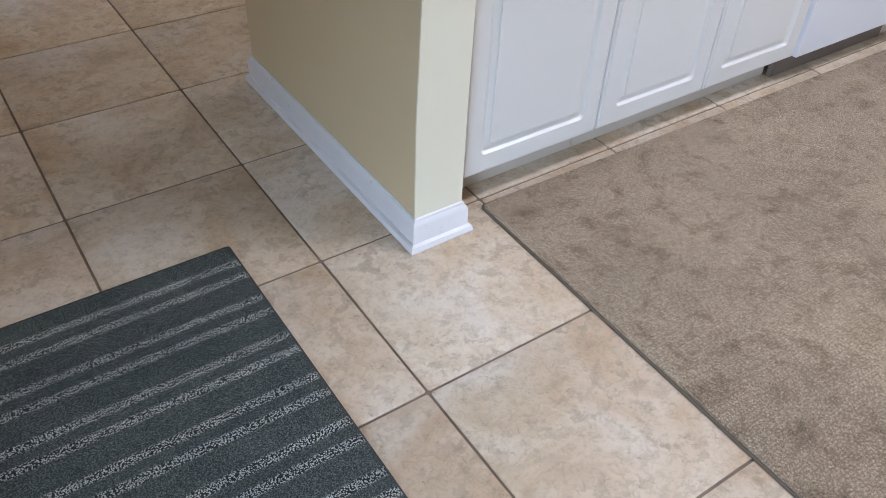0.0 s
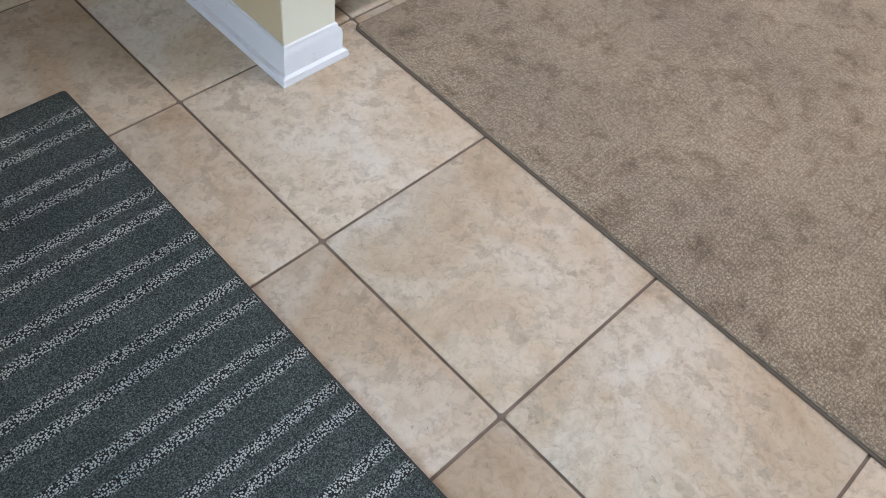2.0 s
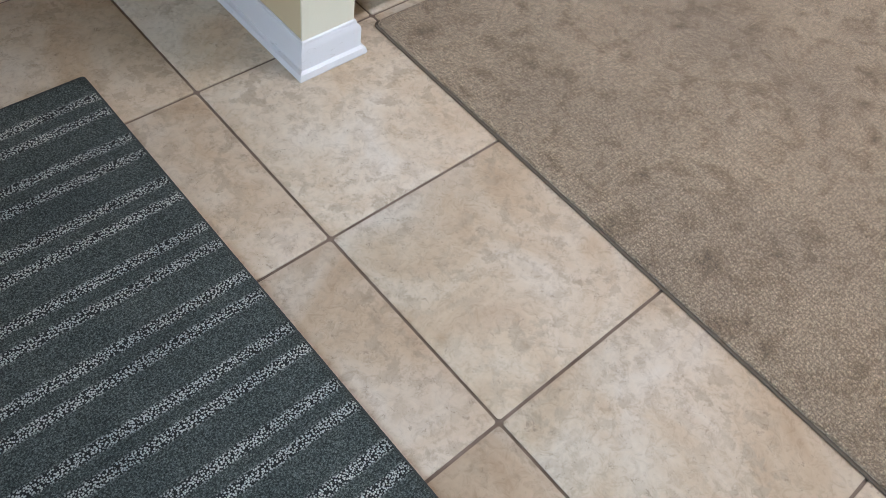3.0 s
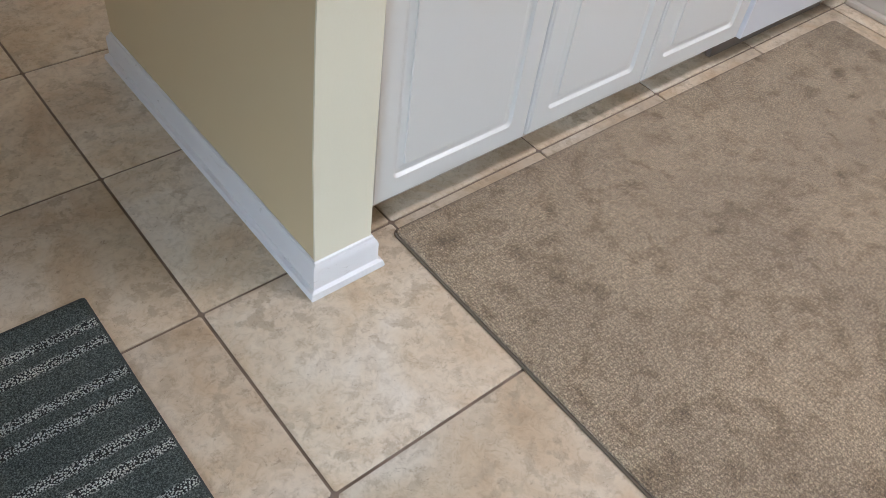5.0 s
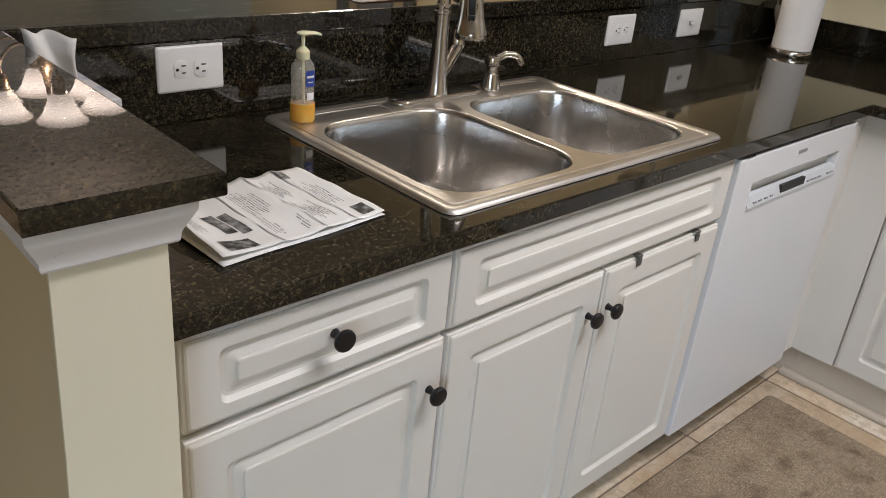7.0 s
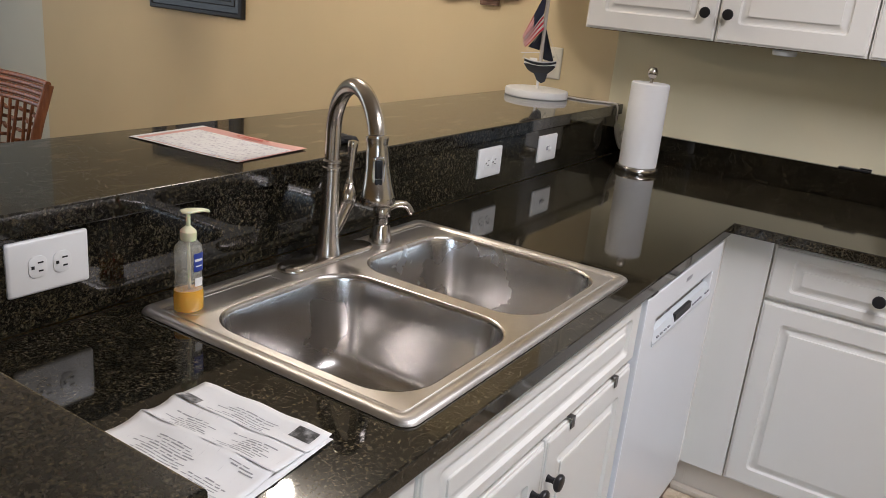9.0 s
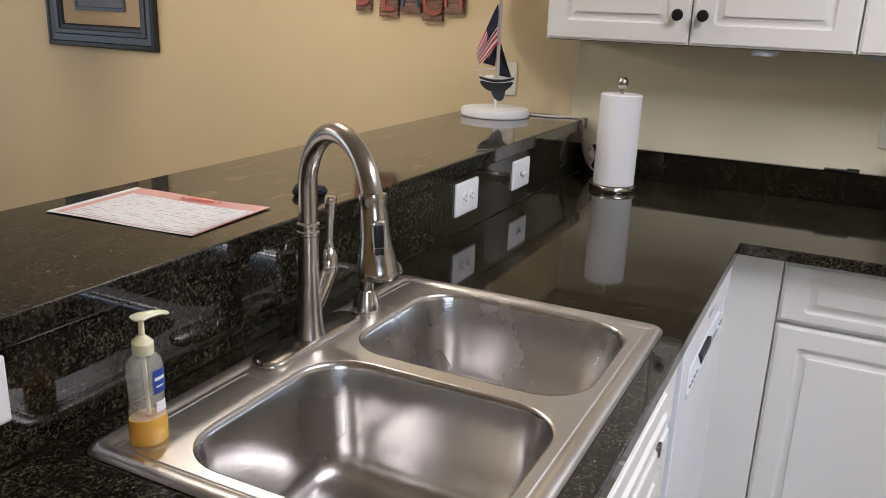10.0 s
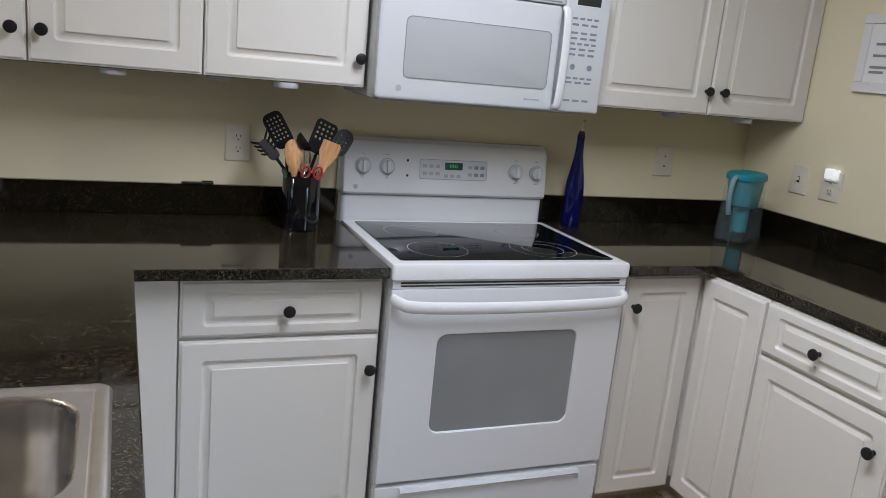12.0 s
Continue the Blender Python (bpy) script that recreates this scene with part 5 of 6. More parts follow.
for nm, pts in (("mainsail", ((0.006, 0, 0.268), (0.008, 0, 0.156), (0.050, -0.006, 0.148))), ("jib", ((-0.004, 0, 0.262), (-0.008, 0, 0.186), (-0.052, -0.004, 0.196)))):
    s_ = part(nm, cloth(pts), M_NAVY, bl, "navy cloth sail", angle=80)
    s_.modifiers.new("thick", "SOLIDIFY").thickness = 0.002
part("boom", tube([(0.0, 0, 0.18), (-0.075, -0.004, 0.172)], 0.002, 6), M_WHITE_WOOD, bl)
for x0, z0, x1, z1 in ((-0.07, 0.15, -0.006, 0.26), (0.07, 0.152, 0.004, 0.27), (-0.066, 0.15, -0.05, 0.19)):
    part("rigging", tube([(x0, 0, z0), (x1, 0, z1)], 0.0007, 5), M_FLAG_WHITE, bl)
# striped flag hanging along the mast
FLAG = [Vector((-0.010, -0.008, 0.392)), Vector((-0.004, -0.010, 0.262)), Vector((-0.064, -0.012, 0.194)), Vector((-0.078, -0.010, 0.232))]


def flag_at(u, v, lift):
    p = FLAG[0].lerp(FLAG[1], v).lerp(FLAG[3].lerp(FLAG[2], v), u)
    return p + Vector((0.002 * math.sin(7 * v), -lift + 0.004 * math.sin(9 * v + 3 * u) * (0.3 + u), 0.002 * math.sin(6 * u)))


def flag_piece(u0, u1, v0, v1, lift, nv=2):
    bm = bmesh.new()
    vs = [[bm.verts.new(flag_at(u, v, lift)) for v in [v0 + (v1 - v0) * k / nv for k in range(nv + 1)]] for u in [u0 + (u1 - u0) * k / 8 for k in range(9)]]
    for a, b in zip(vs, vs[1:]):
        for k in range(nv):
            bm.faces.new((a[k], b[k], b[k + 1], a[k + 1]))
    return bm


flag = part("flag", flag_piece(0, 1, 0, 1, 0, 26), M_FLAG_WHITE, bl, "small striped cloth flag", angle=80)
flag.modifiers.new("thick", "SOLIDIFY").thickness = 0.001
for k in range(7):
    st = part("stripe", flag_piece(0.0, 1.0, k * 2 / 13, (k * 2 + 1) / 13, 0.0014), M_FLAG_RED, flag, smooth=True, angle=80)
part("canton", flag_piece(0.0, 0.52, 0.0, 0.56, 0.0024, 14), material("dark_blue_cloth", (0.012, 0.014, 0.035), 0.85), flag, angle=80)
part("shade", lathe([(0.135, 0.452), (0.09, 0.60), (0.089, 0.60), (0.133, 0.453)], 32, closed=False), material("cream_shade_cloth", (0.62, 0.56, 0.42), 0.9), bl, "cream cloth shade")
for piece in bl.children:
    if piece.name.split(".")[0] not in ("base", "post", "shade"):
        piece.matrix_basis = pose(0, 0, -0.018)
M_CORD = material("pale_plastic_cord", (0.58, 0.54, 0.49), 0.5)
cord = thing("lamp_cord", pose(4.16, 2.70, BAR), "pale lamp cord looped over the bar edge", "cord")
part("cable", tube(curve_points([(-0.02, 0.10, 0.004), (-0.030, 0.05, 0.004), (-0.022, 0.0, 0.004), (0.004, -0.045, 0.004), (0.0, -0.092, 0.004), (-0.004, -0.102, -0.014), (-0.006, -0.104, -0.045), (0.006, -0.104, -0.075)], 6), 0.0038, 8), M_CORD, cord)
part("tail", tube(curve_points([(0.026, -0.122, -0.13), (0.032, -0.130, -0.165), (0.046, -0.146, -0.183), (0.062, -0.15, -0.186)], 6), 0.0038, 8), M_CORD, cord)
top_end, low_end = Vector((-0.016, -0.112, -0.055)), Vector((0.022, -0.140, -0.170))
lp = []
for k in range(72):
    a = k * 2 * math.pi / 12
    turn_k = k // 12
    c = top_end.lerp(low_end, 0.5 + (0.42 - 0.03 * turn_k) * math.cos(a))
    lp.append(c + Vector((0.014, -0.004, 0.005)) * math.sin(a) * (1 + 0.12 * turn_k) + Vector((0.0, -0.0022 * (turn_k - 2.5), 0.002 * math.sin(turn_k * 2.0))))
part("bundle", tube(lp, 0.0036, 6), M_CORD, cord, "long folded loops of cord")
wrap = []
for k in range(50):
    a = k * 2 * math.pi / 10
    c = top_end.lerp(low_end, 0.40 + 0.004 * k)
    wrap.append(c + Vector((0.015 * math.cos(a), 0.010 * math.sin(a), 0.006 * math.cos(a))))
part("wrap", tube(wrap, 0.0036, 6), M_CORD, cord, "cord wound round the loops")

# ---- stove wall things ----
crock = thing("utensil_crock", pose(4.035, 1.472, TOP), "black round crock full of kitchen utensils", "crock")
M_CROCK = material("glossy_black_ceramic", (0.004, 0.0045, 0.006), 0.07)
part("pot", lathe([(0.056, 0.0), (0.060, 0.003), (0.060, 0.170), (0.0575, 0.175), (0.054, 0.172), (0.054, 0.02), (0.0001, 0.018)], 36), M_CROCK, crock)
M_TOOL = material("black_nylon", (0.006, 0.0065, 0.008), 0.55, Specular_IOR_Level=0.25)
M_WOODEN = material("pale_wooden_spoon", (0.50, 0.27, 0.10), 0.6)
t_, n_, l_, b_ = nodes_of(M_WOODEN)
l_.new(ramp(t_, noise_node(t_, coords(t_, (60, 60, 4)), 3, 5), [(0.3, (0.36, 0.17, 0.055)), (0.7, (0.60, 0.35, 0.15))]), b_.inputs["Base Color"])
M_SCISSOR = material("red_handle_plastic", (0.35, 0.03, 0.03), 0.35)
M_GREEN = material("green_handle_plastic", (0.03, 0.12, 0.05), 0.4)


def blade(w, h, r, holes, thick=0.0025):
    """A flat tool head in the plane y = 0, its foot at the origin."""
    bm = slab([(x, z) for x, z in rrect(w, h, r, 5, 0, h / 2)], holes, 0, thick)
    bmesh.ops.transform(bm, matrix=Matrix(((1, 0, 0, 0), (0, 0, -1, 0), (0, 1, 0, 0), (0, 0, 0, 1))), verts=bm.verts)
    return bm


def tool(name, bm, mat, x, foot, tip, label, turn=0, rad=0.005):
    """A tool standing in the crock: foot and tip of its head as (y, z) offsets from the crock's base."""
    tl = thing(name, crock.matrix_basis @ pose(0, 0, 0.022), label, "utensil", "utensils in the crock")
    f0 = Vector((x, foot[0], foot[1] - 0.022))
    z_ax = Vector((0.02, tip[0] - foot[0], tip[1] - foot[1])).normalized()
    y_ax = Matrix.Rotation(radians(turn), 3, z_ax) @ Vector((1, 0, 0))
    y_ax = (y_ax - z_ax * y_ax.dot(z_ax)).normalized()
    x_ax = y_ax.cross(z_ax)
    m = Matrix((x_ax, y_ax, z_ax)).transposed().to_4x4()
    m.translation = f0
    start = Vector((x * 0.5, max(-0.035, min(0.035, -foot[0] * 0.5)), 0.0))
    rim = Vector((max(-0.044, min(0.044, x)), max(-0.044, min(0.044, foot[0])), 0.15)) if abs(foot[0]) > 0.046 else start.lerp(f0, 0.6)
    part("handle", tube([start, rim, f0 + z_ax * 0.006], rad, 8), mat, tl)
    hd = part("head", bm, mat, tl, m=m)
    return tl, hd


def tapered(w0, w1, h, thick=0.005):
    """A flat wooden blade that widens towards its end."""
    pts = [(-w0 / 2, 0), (w0 / 2, 0), (w0 * 0.62, h * 0.25), (w1 / 2, h * 0.68), (w1 / 2, h * 0.93), (w1 * 0.40, h), (-w1 * 0.44, h * 0.97), (-w1 / 2, h * 0.88), (-w1 / 2, h * 0.64), (-w0 * 0.62, h * 0.25)]
    bm = slab(pts, [], 0, thick)
    bmesh.ops.transform(bm, matrix=Matrix(((1, 0, 0, 0), (0, 0, -1, 0), (0, 1, 0, 0), (0, 0, 0, 1))), verts=bm.verts)
    return bm


def grid_holes(nx, nz, px, pz, r, z0):
    return [[(px * (i - (nx - 1) / 2) + r * math.cos(a * math.pi / 3), z0 + pz * j + r * math.sin(a * math.pi / 3)) for a in range(6)] for i in range(nx) for j in range(nz)]


tool("slotted_turner", blade(0.080, 0.112, 0.016, grid_holes(4, 4, 0.016, 0.016, 0.0052, 0.05)), M_TOOL, 0.02, (-0.046, 0.240), (-0.088, 0.348), "black slotted nylon turner standing in the crock", 10)
tool("skimmer", blade(0.066, 0.118, 0.022, grid_holes(4, 6, 0.0125, 0.0135, 0.0037, 0.03)), M_TOOL, 0.02, (0.048, 0.258), (0.100, 0.352), "black perforated nylon turner standing in the crock", -22)
tool("slotted_spoon", blade(0.060, 0.092, 0.029, grid_holes(3, 4, 0.013, 0.014, 0.0034, 0.025)), M_TOOL, 0.012, (-0.104, 0.242), (-0.152, 0.318), "black slotted nylon spoon leaning out of the crock", -14)
fork_tool, fork_head = tool("pasta_fork", blade(0.036, 0.075, 0.016, []), M_TOOL, -0.008, (0.082, 0.222), (0.140, 0.285), "black pasta fork leaning out of the crock", 12)
for s in (-1, 1):
    for k in range(4):
        part("prong", tube([(s * 0.012, 0.0, 0.030 + 0.014 * k), (s * 0.024, -0.006, 0.036 + 0.015 * k), (s * 0.033, -0.018, 0.042 + 0.016 * k)], [0.004, 0.0036, 0.0026], 6), M_TOOL, fork_head)
tool("ladle", lathe([(0.0001, 0), (0.02, 0.004), (0.03, 0.016), (0.033, 0.028), (0.031, 0.028), (0.028, 0.016), (0.0001, 0.006)], 18, pose(0, -0.018, 0.0, 70)), M_TOOL, -0.012, (0.034, 0.262), (0.050, 0.32), "black ladle standing in the crock", 75)
spoon = loft([[(w * math.cos(a * math.pi / 6), -0.004 - 0.006 * math.sin(z * 40) + t_h * math.sin(a * math.pi / 6), z) for a in range(12)] for z, w, t_h in ((0.0, 0.007, 0.005), (0.02, 0.013, 0.006), (0.045, 0.024, 0.007), (0.072, 0.029, 0.007), (0.098, 0.025, 0.006), (0.112, 0.015, 0.004), (0.117, 0.004, 0.002))])
tool("wooden_spoon", spoon, M_WOODEN, -0.036, (0.034, 0.172), (0.038, 0.290), "pale wooden spoon standing in the crock", 0, 0.006)
tool("wooden_spatula", tapered(0.020, 0.062, 0.118), M_WOODEN, -0.034, (-0.046, 0.178), (-0.090, 0.286), "pale wooden spatula standing in the crock", 0, 0.0065)
wk = thing("whisk", crock.matrix_basis @ pose(0.0, 0.0, 0.022), "thin wire whisk standing in the crock", "utensil", "utensils in the crock")
part("handle", tube([(0.0, 0.0, 0.0), (-0.004, 0.002, 0.15)], 0.006, 8), M_CHROME, wk)
for k in range(4):
    ca, sa = math.cos(k * math.pi / 4), math.sin(k * math.pi / 4)
    part("wire", tube([(-0.004 + 0.026 * math.sin(2 * math.pi * a / 20) * ca, 0.002 + 0.026 * math.sin(2 * math.pi * a / 20) * sa, 0.20 - 0.055 * math.cos(2 * math.pi * a / 20)) for a in range(21)], 0.0011, 5), M_CHROME, wk)
sc = thing("scissors", crock.matrix_basis @ pose(-0.035, -0.004, 0.04, 6, -6, 0), "red-handled kitchen scissors in the crock", "scissors")
for s in (-1, 1):
    part("loop", tube([(0.0, s * 0.019 + 0.013 * math.cos(a * math.pi / 8), 0.150 + 0.020 * math.sin(a * math.pi / 8)) for a in range(17)], 0.0042, 8), M_SCISSOR, sc, "red handle loop", m=pose(0, 0, 0.0 if s > 0 else 0.004))
    part("blade", tube([(0, s * 0.008, 0.132), (0, -s * 0.006, -0.015)], 0.004, 6), M_CHROME, sc)
tool("peeler", tube([(0, 0, 0), (0, 0, 0.03)], 0.008, 8), M_GREEN, -0.02, (0.052, 0.165), (0.070, 0.215), "green-handled tool in the crock")

M_BLUE_GLASS = material("cobalt_blue_glass", (0.008, 0.013, 0.15), 0.06, Transmission_Weight=0.55, IOR=1.45)
bt = thing("oil_bottle", pose(4.135, 0.405, TOP), "tall cobalt blue glass bottle with a metal pourer", "bottle")
part("glass", lathe([(0.0001, 0.0), (0.034, 0.0), (0.037, 0.004), (0.037, 0.13), (0.034, 0.17), (0.024, 0.225), (0.016, 0.275), (0.0138, 0.33), (0.0150, 0.334), (0.0150, 0.345), (0.0125, 0.348)], 28), M_BLUE_GLASS, bt)
part("stopper", lathe([(0.0125, 0.346), (0.0125, 0.358), (0.006, 0.362)], 14), M_SLOT, bt)
part("pourer", tube([(0, 0, 0.358), (0, 0, 0.39), (-0.004, -0.004, 0.405)], 0.0038, 8), M_CHROME, bt)

M_JUG = material("clear_jug_plastic", (0.36, 0.44, 0.46), 0.05, Alpha=0.07)
M_TEAL = material("teal_plastic", (0.02, 0.25, 0.32), 0.35)
M_JUG_HANDLE = material("grey_translucent_handle", (0.20, 0.31, 0.35), 0.3)
M_TEAL_CLEAR = material("translucent_teal_plastic", (0.03, 0.28, 0.35), 0.25, Alpha=0.85)
pt = thing("water_pitcher", pose(3.922, -0.219, TOP, 0, 0, 112) @ Matrix.Scale(1.04, 4), "clear filter water pitcher with a teal lid and grey handle", "pitcher")


def pitcher_rows(prof):
    return [[(x, y, z) for x, y in rrect(a, b, min(a, b) * 0.42, 5)] for a, b, z in prof]


part("jug", loft(pitcher_rows([(0.196, 0.118, 0.0), (0.204, 0.124, 0.006), (0.198, 0.122, 0.06), (0.180, 0.118, 0.14), (0.166, 0.112, 0.228), (0.160, 0.106, 0.228), (0.174, 0.112, 0.14), (0.192, 0.116, 0.06), (0.194, 0.112, 0.008)])), M_JUG, pt, "clear ribbed jug")
part("reservoir", loft(pitcher_rows([(0.10, 0.085, 0.125), (0.13, 0.094, 0.135), (0.150, 0.10, 0.228)])), M_TEAL_CLEAR, pt, "teal inner reservoir")
part("filter", lathe([(0.026, 0.03), (0.030, 0.035), (0.030, 0.126)], 18), M_TEAL_CLEAR, pt, "teal filter cartridge")
part("lid", loft(pitcher_rows([(0.168, 0.114, 0.2285), (0.172, 0.116, 0.234), (0.168, 0.113, 0.250), (0.14, 0.09, 0.257)])), M_TEAL, pt, "teal lid")
part("handle", tube(curve_points([(0.074, 0, 0.240), (0.098, 0, 0.232), (0.110, 0, 0.19), (0.108, 0, 0.14), (0.096, 0, 0.105)], 5), [0.010] * 21, 10), M_JUG_HANDLE, pt, "grey looped handle")

clipb = box(-0.012, 0.012, -0.05, 0.05, 0, 0.006, 0.0015, 1)
box(0.006, 0.012, -0.05, -0.015, 0.005, 0.010, bm=clipb)
solid("drawer_liner_strip", clipb, M_BLACK, "thin black plastic strip lying on the splash ledge", "strip", pose(4.222, 1.775, 1.0072))

# framed note on the side wall
M_NOTE = print_material("printed_note", (0.80, 0.80, 0.78), (0.35, 0.35, 0.36), 26, 0.5)
nt = thing("wall_sign", pose(3.580, -0.470, 1.507, 0, 0, 180), "white framed sign with grey print on the side wall", "sign")
part("page", box(-0.128, 0.128, -0.0085, -0.001, 0.036, 0.239), M_NOTE, nt, smooth=False)
for x0, x1, z0, z1 in ((-0.162, 0.162, 0.0, 0.036), (-0.162, 0.162, 0.239, 0.275), (-0.162, -0.128, 0.036, 0.239), (0.128, 0.162, 0.036, 0.239)):
    part("rail", box(x0, x1, -0.016, -0.001, z0, z1, 0.002, 1), M_TRIM, nt)
for k, (x0, x1, z) in enumerate(((-0.10, -0.02, 0.165), (-0.105, -0.03, 0.125), (-0.11, -0.01, 0.085), (-0.11, -0.05, 0.068))):
    part("print_bar", box(x0, x1, -0.0092, -0.0075, z, z + 0.009), material_grey, nt, smooth=False)

# ---- dining side wall ----
M_BLOCK = material("weathered_wood_block", (0.16, 0.085, 0.055), 0.75)
t_, n_, l_, b_ = nodes_of(M_BLOCK)
l_.new(ramp(t_, noise_node(t_, coords(t_, (6, 6, 40)), 4, 5), [(0.3, (0.07, 0.04, 0.03)), (0.5, (0.20, 0.11, 0.07)), (0.72, (0.30, 0.22, 0.17))]), b_.inputs["Base Color"])
M_LETTER_RED = material("faded_red_paint", (0.33, 0.085, 0.06), 0.7)
M_LETTER_BLUE = material("faded_blue_paint", (0.07, 0.10, 0.17), 0.7)
for ch, yl, yr, zb, mt in (("B", 3.571, 3.500, 1.428, M_LETTER_RED), ("E", 3.464, 3.380, 1.410, M_LETTER_RED), ("A", 3.369, 3.282, 1.428, M_LETTER_BLUE), ("C", 3.275, 3.190, 1.402, M_LETTER_RED), ("H", 3.182, 3.105, 1.432, M_LETTER_RED)):
    w = yl - yr
    lt = thing("letter_block", pose(4.236, (yl + yr) / 2, zb, 0, 0, -90), "weathered wooden wall block with the letter " + ch, "wall letter", "beach letters")
    blocks = bmesh.new()
    for k in range(4):
        join(blocks, box(-w / 2 + 0.002 * (k % 2), w / 2 - 0.0015 * ((k + 1) % 2), -0.020 - 0.002 * (k % 3), -0.001, 0.036 * k + 0.0008, 0.036 * (k + 1) - 0.0008, 0.0015, 1))
    part("board", blocks, M_BLOCK, lt, smooth=False)
    flat_text(ch, 0.15, mt, lt, pose(0, -0.026, 0.072, 90), "letter").scale = (0.85, 1.1, 14)

M_FRAME = material("black_picture_frame", (0.012, 0.012, 0.013), 0.35)
M_MATBOARD = material("cream_mat_board", (0.55, 0.42, 0.25), 0.8)
pf = thing("picture_frame", pose(4.236, 4.993, 1.208, 0, 0, -90), "black stepped picture frame with a cream mat on the wall", "picture")


def frame_rows(w, h, prof):
    return loft([[(x, -y, z + h / 2) for x, z in rrect(w - 2 * i, h - 2 * i, 0.001, 1)] for i, y in prof], False, False)


part("frame", frame_rows(0.71, 0.60, ((0, 0.001), (0, 0.022), (0.006, 0.028), (0.022, 0.030), (0.026, 0.024), (0.055, 0.020), (0.06, 0.024), (0.078, 0.024), (0.082, 0.018), (0.098, 0.014), (0.105, 0.008))), M_FRAME, pf, "black stepped wooden frame", angle=20)
part("mat_board", box(-0.26, 0.26, -0.008, -0.001, 0.09, 0.51), M_MATBOARD, pf, "cream mat board", smooth=False)
part("inner_frame", frame_rows(0.33, 0.26, ((0, 0.008), (0, 0.014), (0.014, 0.014), (0.016, 0.010))), M_FRAME, pf, m=pose(0, 0, 0.17), angle=20)
M_PIC = material("grey_print", (0.16, 0.16, 0.19), 0.5)
part("print", box(-0.15, 0.15, -0.0105, -0.0075, 0.185, 0.415), M_PIC, pf, "dim grey printed picture", smooth=False)

# ---- dining room ----
M_WOOD = material("reddish_brown_wood", (0.19, 0.065, 0.028), 0.35)
t_, n_, l_, b_ = nodes_of(M_WOOD)
l_.new(ramp(t_, noise_node(t_, coords(t_, (30, 30, 3)), 2.5, 5), [(0.3, (0.11, 0.035, 0.014)), (0.7, (0.27, 0.10, 0.042))]), b_.inputs["Base Color"])
M_TABLE = material("dark_polished_table", (0.05, 0.03, 0.018), 0.12)
tbl = thing("dining_table", pose(2.33, 5.25, 0), "dark polished wooden dining table", "table")
part("tabletop", loft([[(x, y, z) for x, y in rrect(0.98 - 2 * i, 1.78 - 2 * i, 0.05, 5)] for i, z in ((0.012, 0.722), (0, 0.73), (0, 0.748), (0.006, 0.755))]), M_TABLE, tbl)
part("apron", box(-0.40, 0.40, -0.80, 0.80, 0.64, 0.722), M_WOOD, tbl, smooth=False)
for sx in (-1, 1):
    for sy in (-1, 1):
        part("leg", lathe([(0.028, 0.0), (0.032, 0.06), (0.026, 0.12), (0.036, 0.40), (0.042, 0.60), (0.042, 0.66)], 14, pose(sx * 0.38, sy * 0.78, 0)), M_WOOD, tbl)


def chair():
    # back rest stands at local y = 0.2, seat towards -y
    c = thing("dining_chair", pose(2.71, 4.56, 0, 0, 0, -90), "reddish brown wooden chair with an open woven back", "chair", "dining chairs")
    part("seat", loft([[(x, y, z) for x, y in rrect(0.46 - 2 * i, 0.44 - 2 * i, 0.04, 4, 0, -0.02)] for i, z in ((0.01, 0.43), (0, 0.445), (0, 0.46), (0.03, 0.475))]), M_WOOD, c)
    for s in (-1, 1):
        part("leg", tube([(s * 0.19, -0.20, 0), (s * 0.195, -0.20, 0.43)], [0.017, 0.022], 10), M_WOOD, c)
        part("back_post", tube(curve_points([(s * 0.195, 0.22, 0.0), (s * 0.20, 0.19, 0.45), (s * 0.215, 0.21, 0.75), (s * 0.235, 0.27, 0.985)], 5), 0.0185, 10), M_WOOD, c, "curved back post")
    for k in range(5):
        z = 0.905 + 0.021 * k
        part("crest_rail", tube([(x, 0.245 + 0.0035 * k * (1.2) + 0.05 * (1 - (x / 0.245) ** 2) * 0.5, z) for x in [-0.245 + 0.049 * i for i in range(11)]], 0.0105, 8), M_WOOD, c, "ribbed crest rail")
    for z in (0.56, 0.60):
        part("rail", tube([(x, 0.20 + 0.02 * (1 - (x / 0.2) ** 2), z) for x in [-0.2 + 0.05 * i for i in range(9)]], 0.010, 8), M_WOOD, c)
    for k in range(7):
        x = -0.15 + 0.05 * k
        part("upright", tube([(x, 0.215, 0.60), (x * 0.95, 0.225 + 0.012 * (k % 2), 0.75), (x, 0.255, 0.905)], 0.0065, 6), M_WOOD, c)
    for k in range(7):
        z = 0.64 + 0.038 * k
        part("weave", tube([(x, 0.222 + (z - 0.6) * 0.11 + 0.011 * math.sin(63 * x + math.pi * k) + 0.012 * (1 - (x / 0.2) ** 2), z + 0.005 * math.sin(31 * x + k)) for x in [-0.2 + 0.02 * i for i in range(21)]], 0.0072, 6), M_WOOD, c, "woven cross strand")
    return c


ch1 = chair()
copy_thing(ch1, pose(2.70, 5.28, 0, 0, 0, -88))

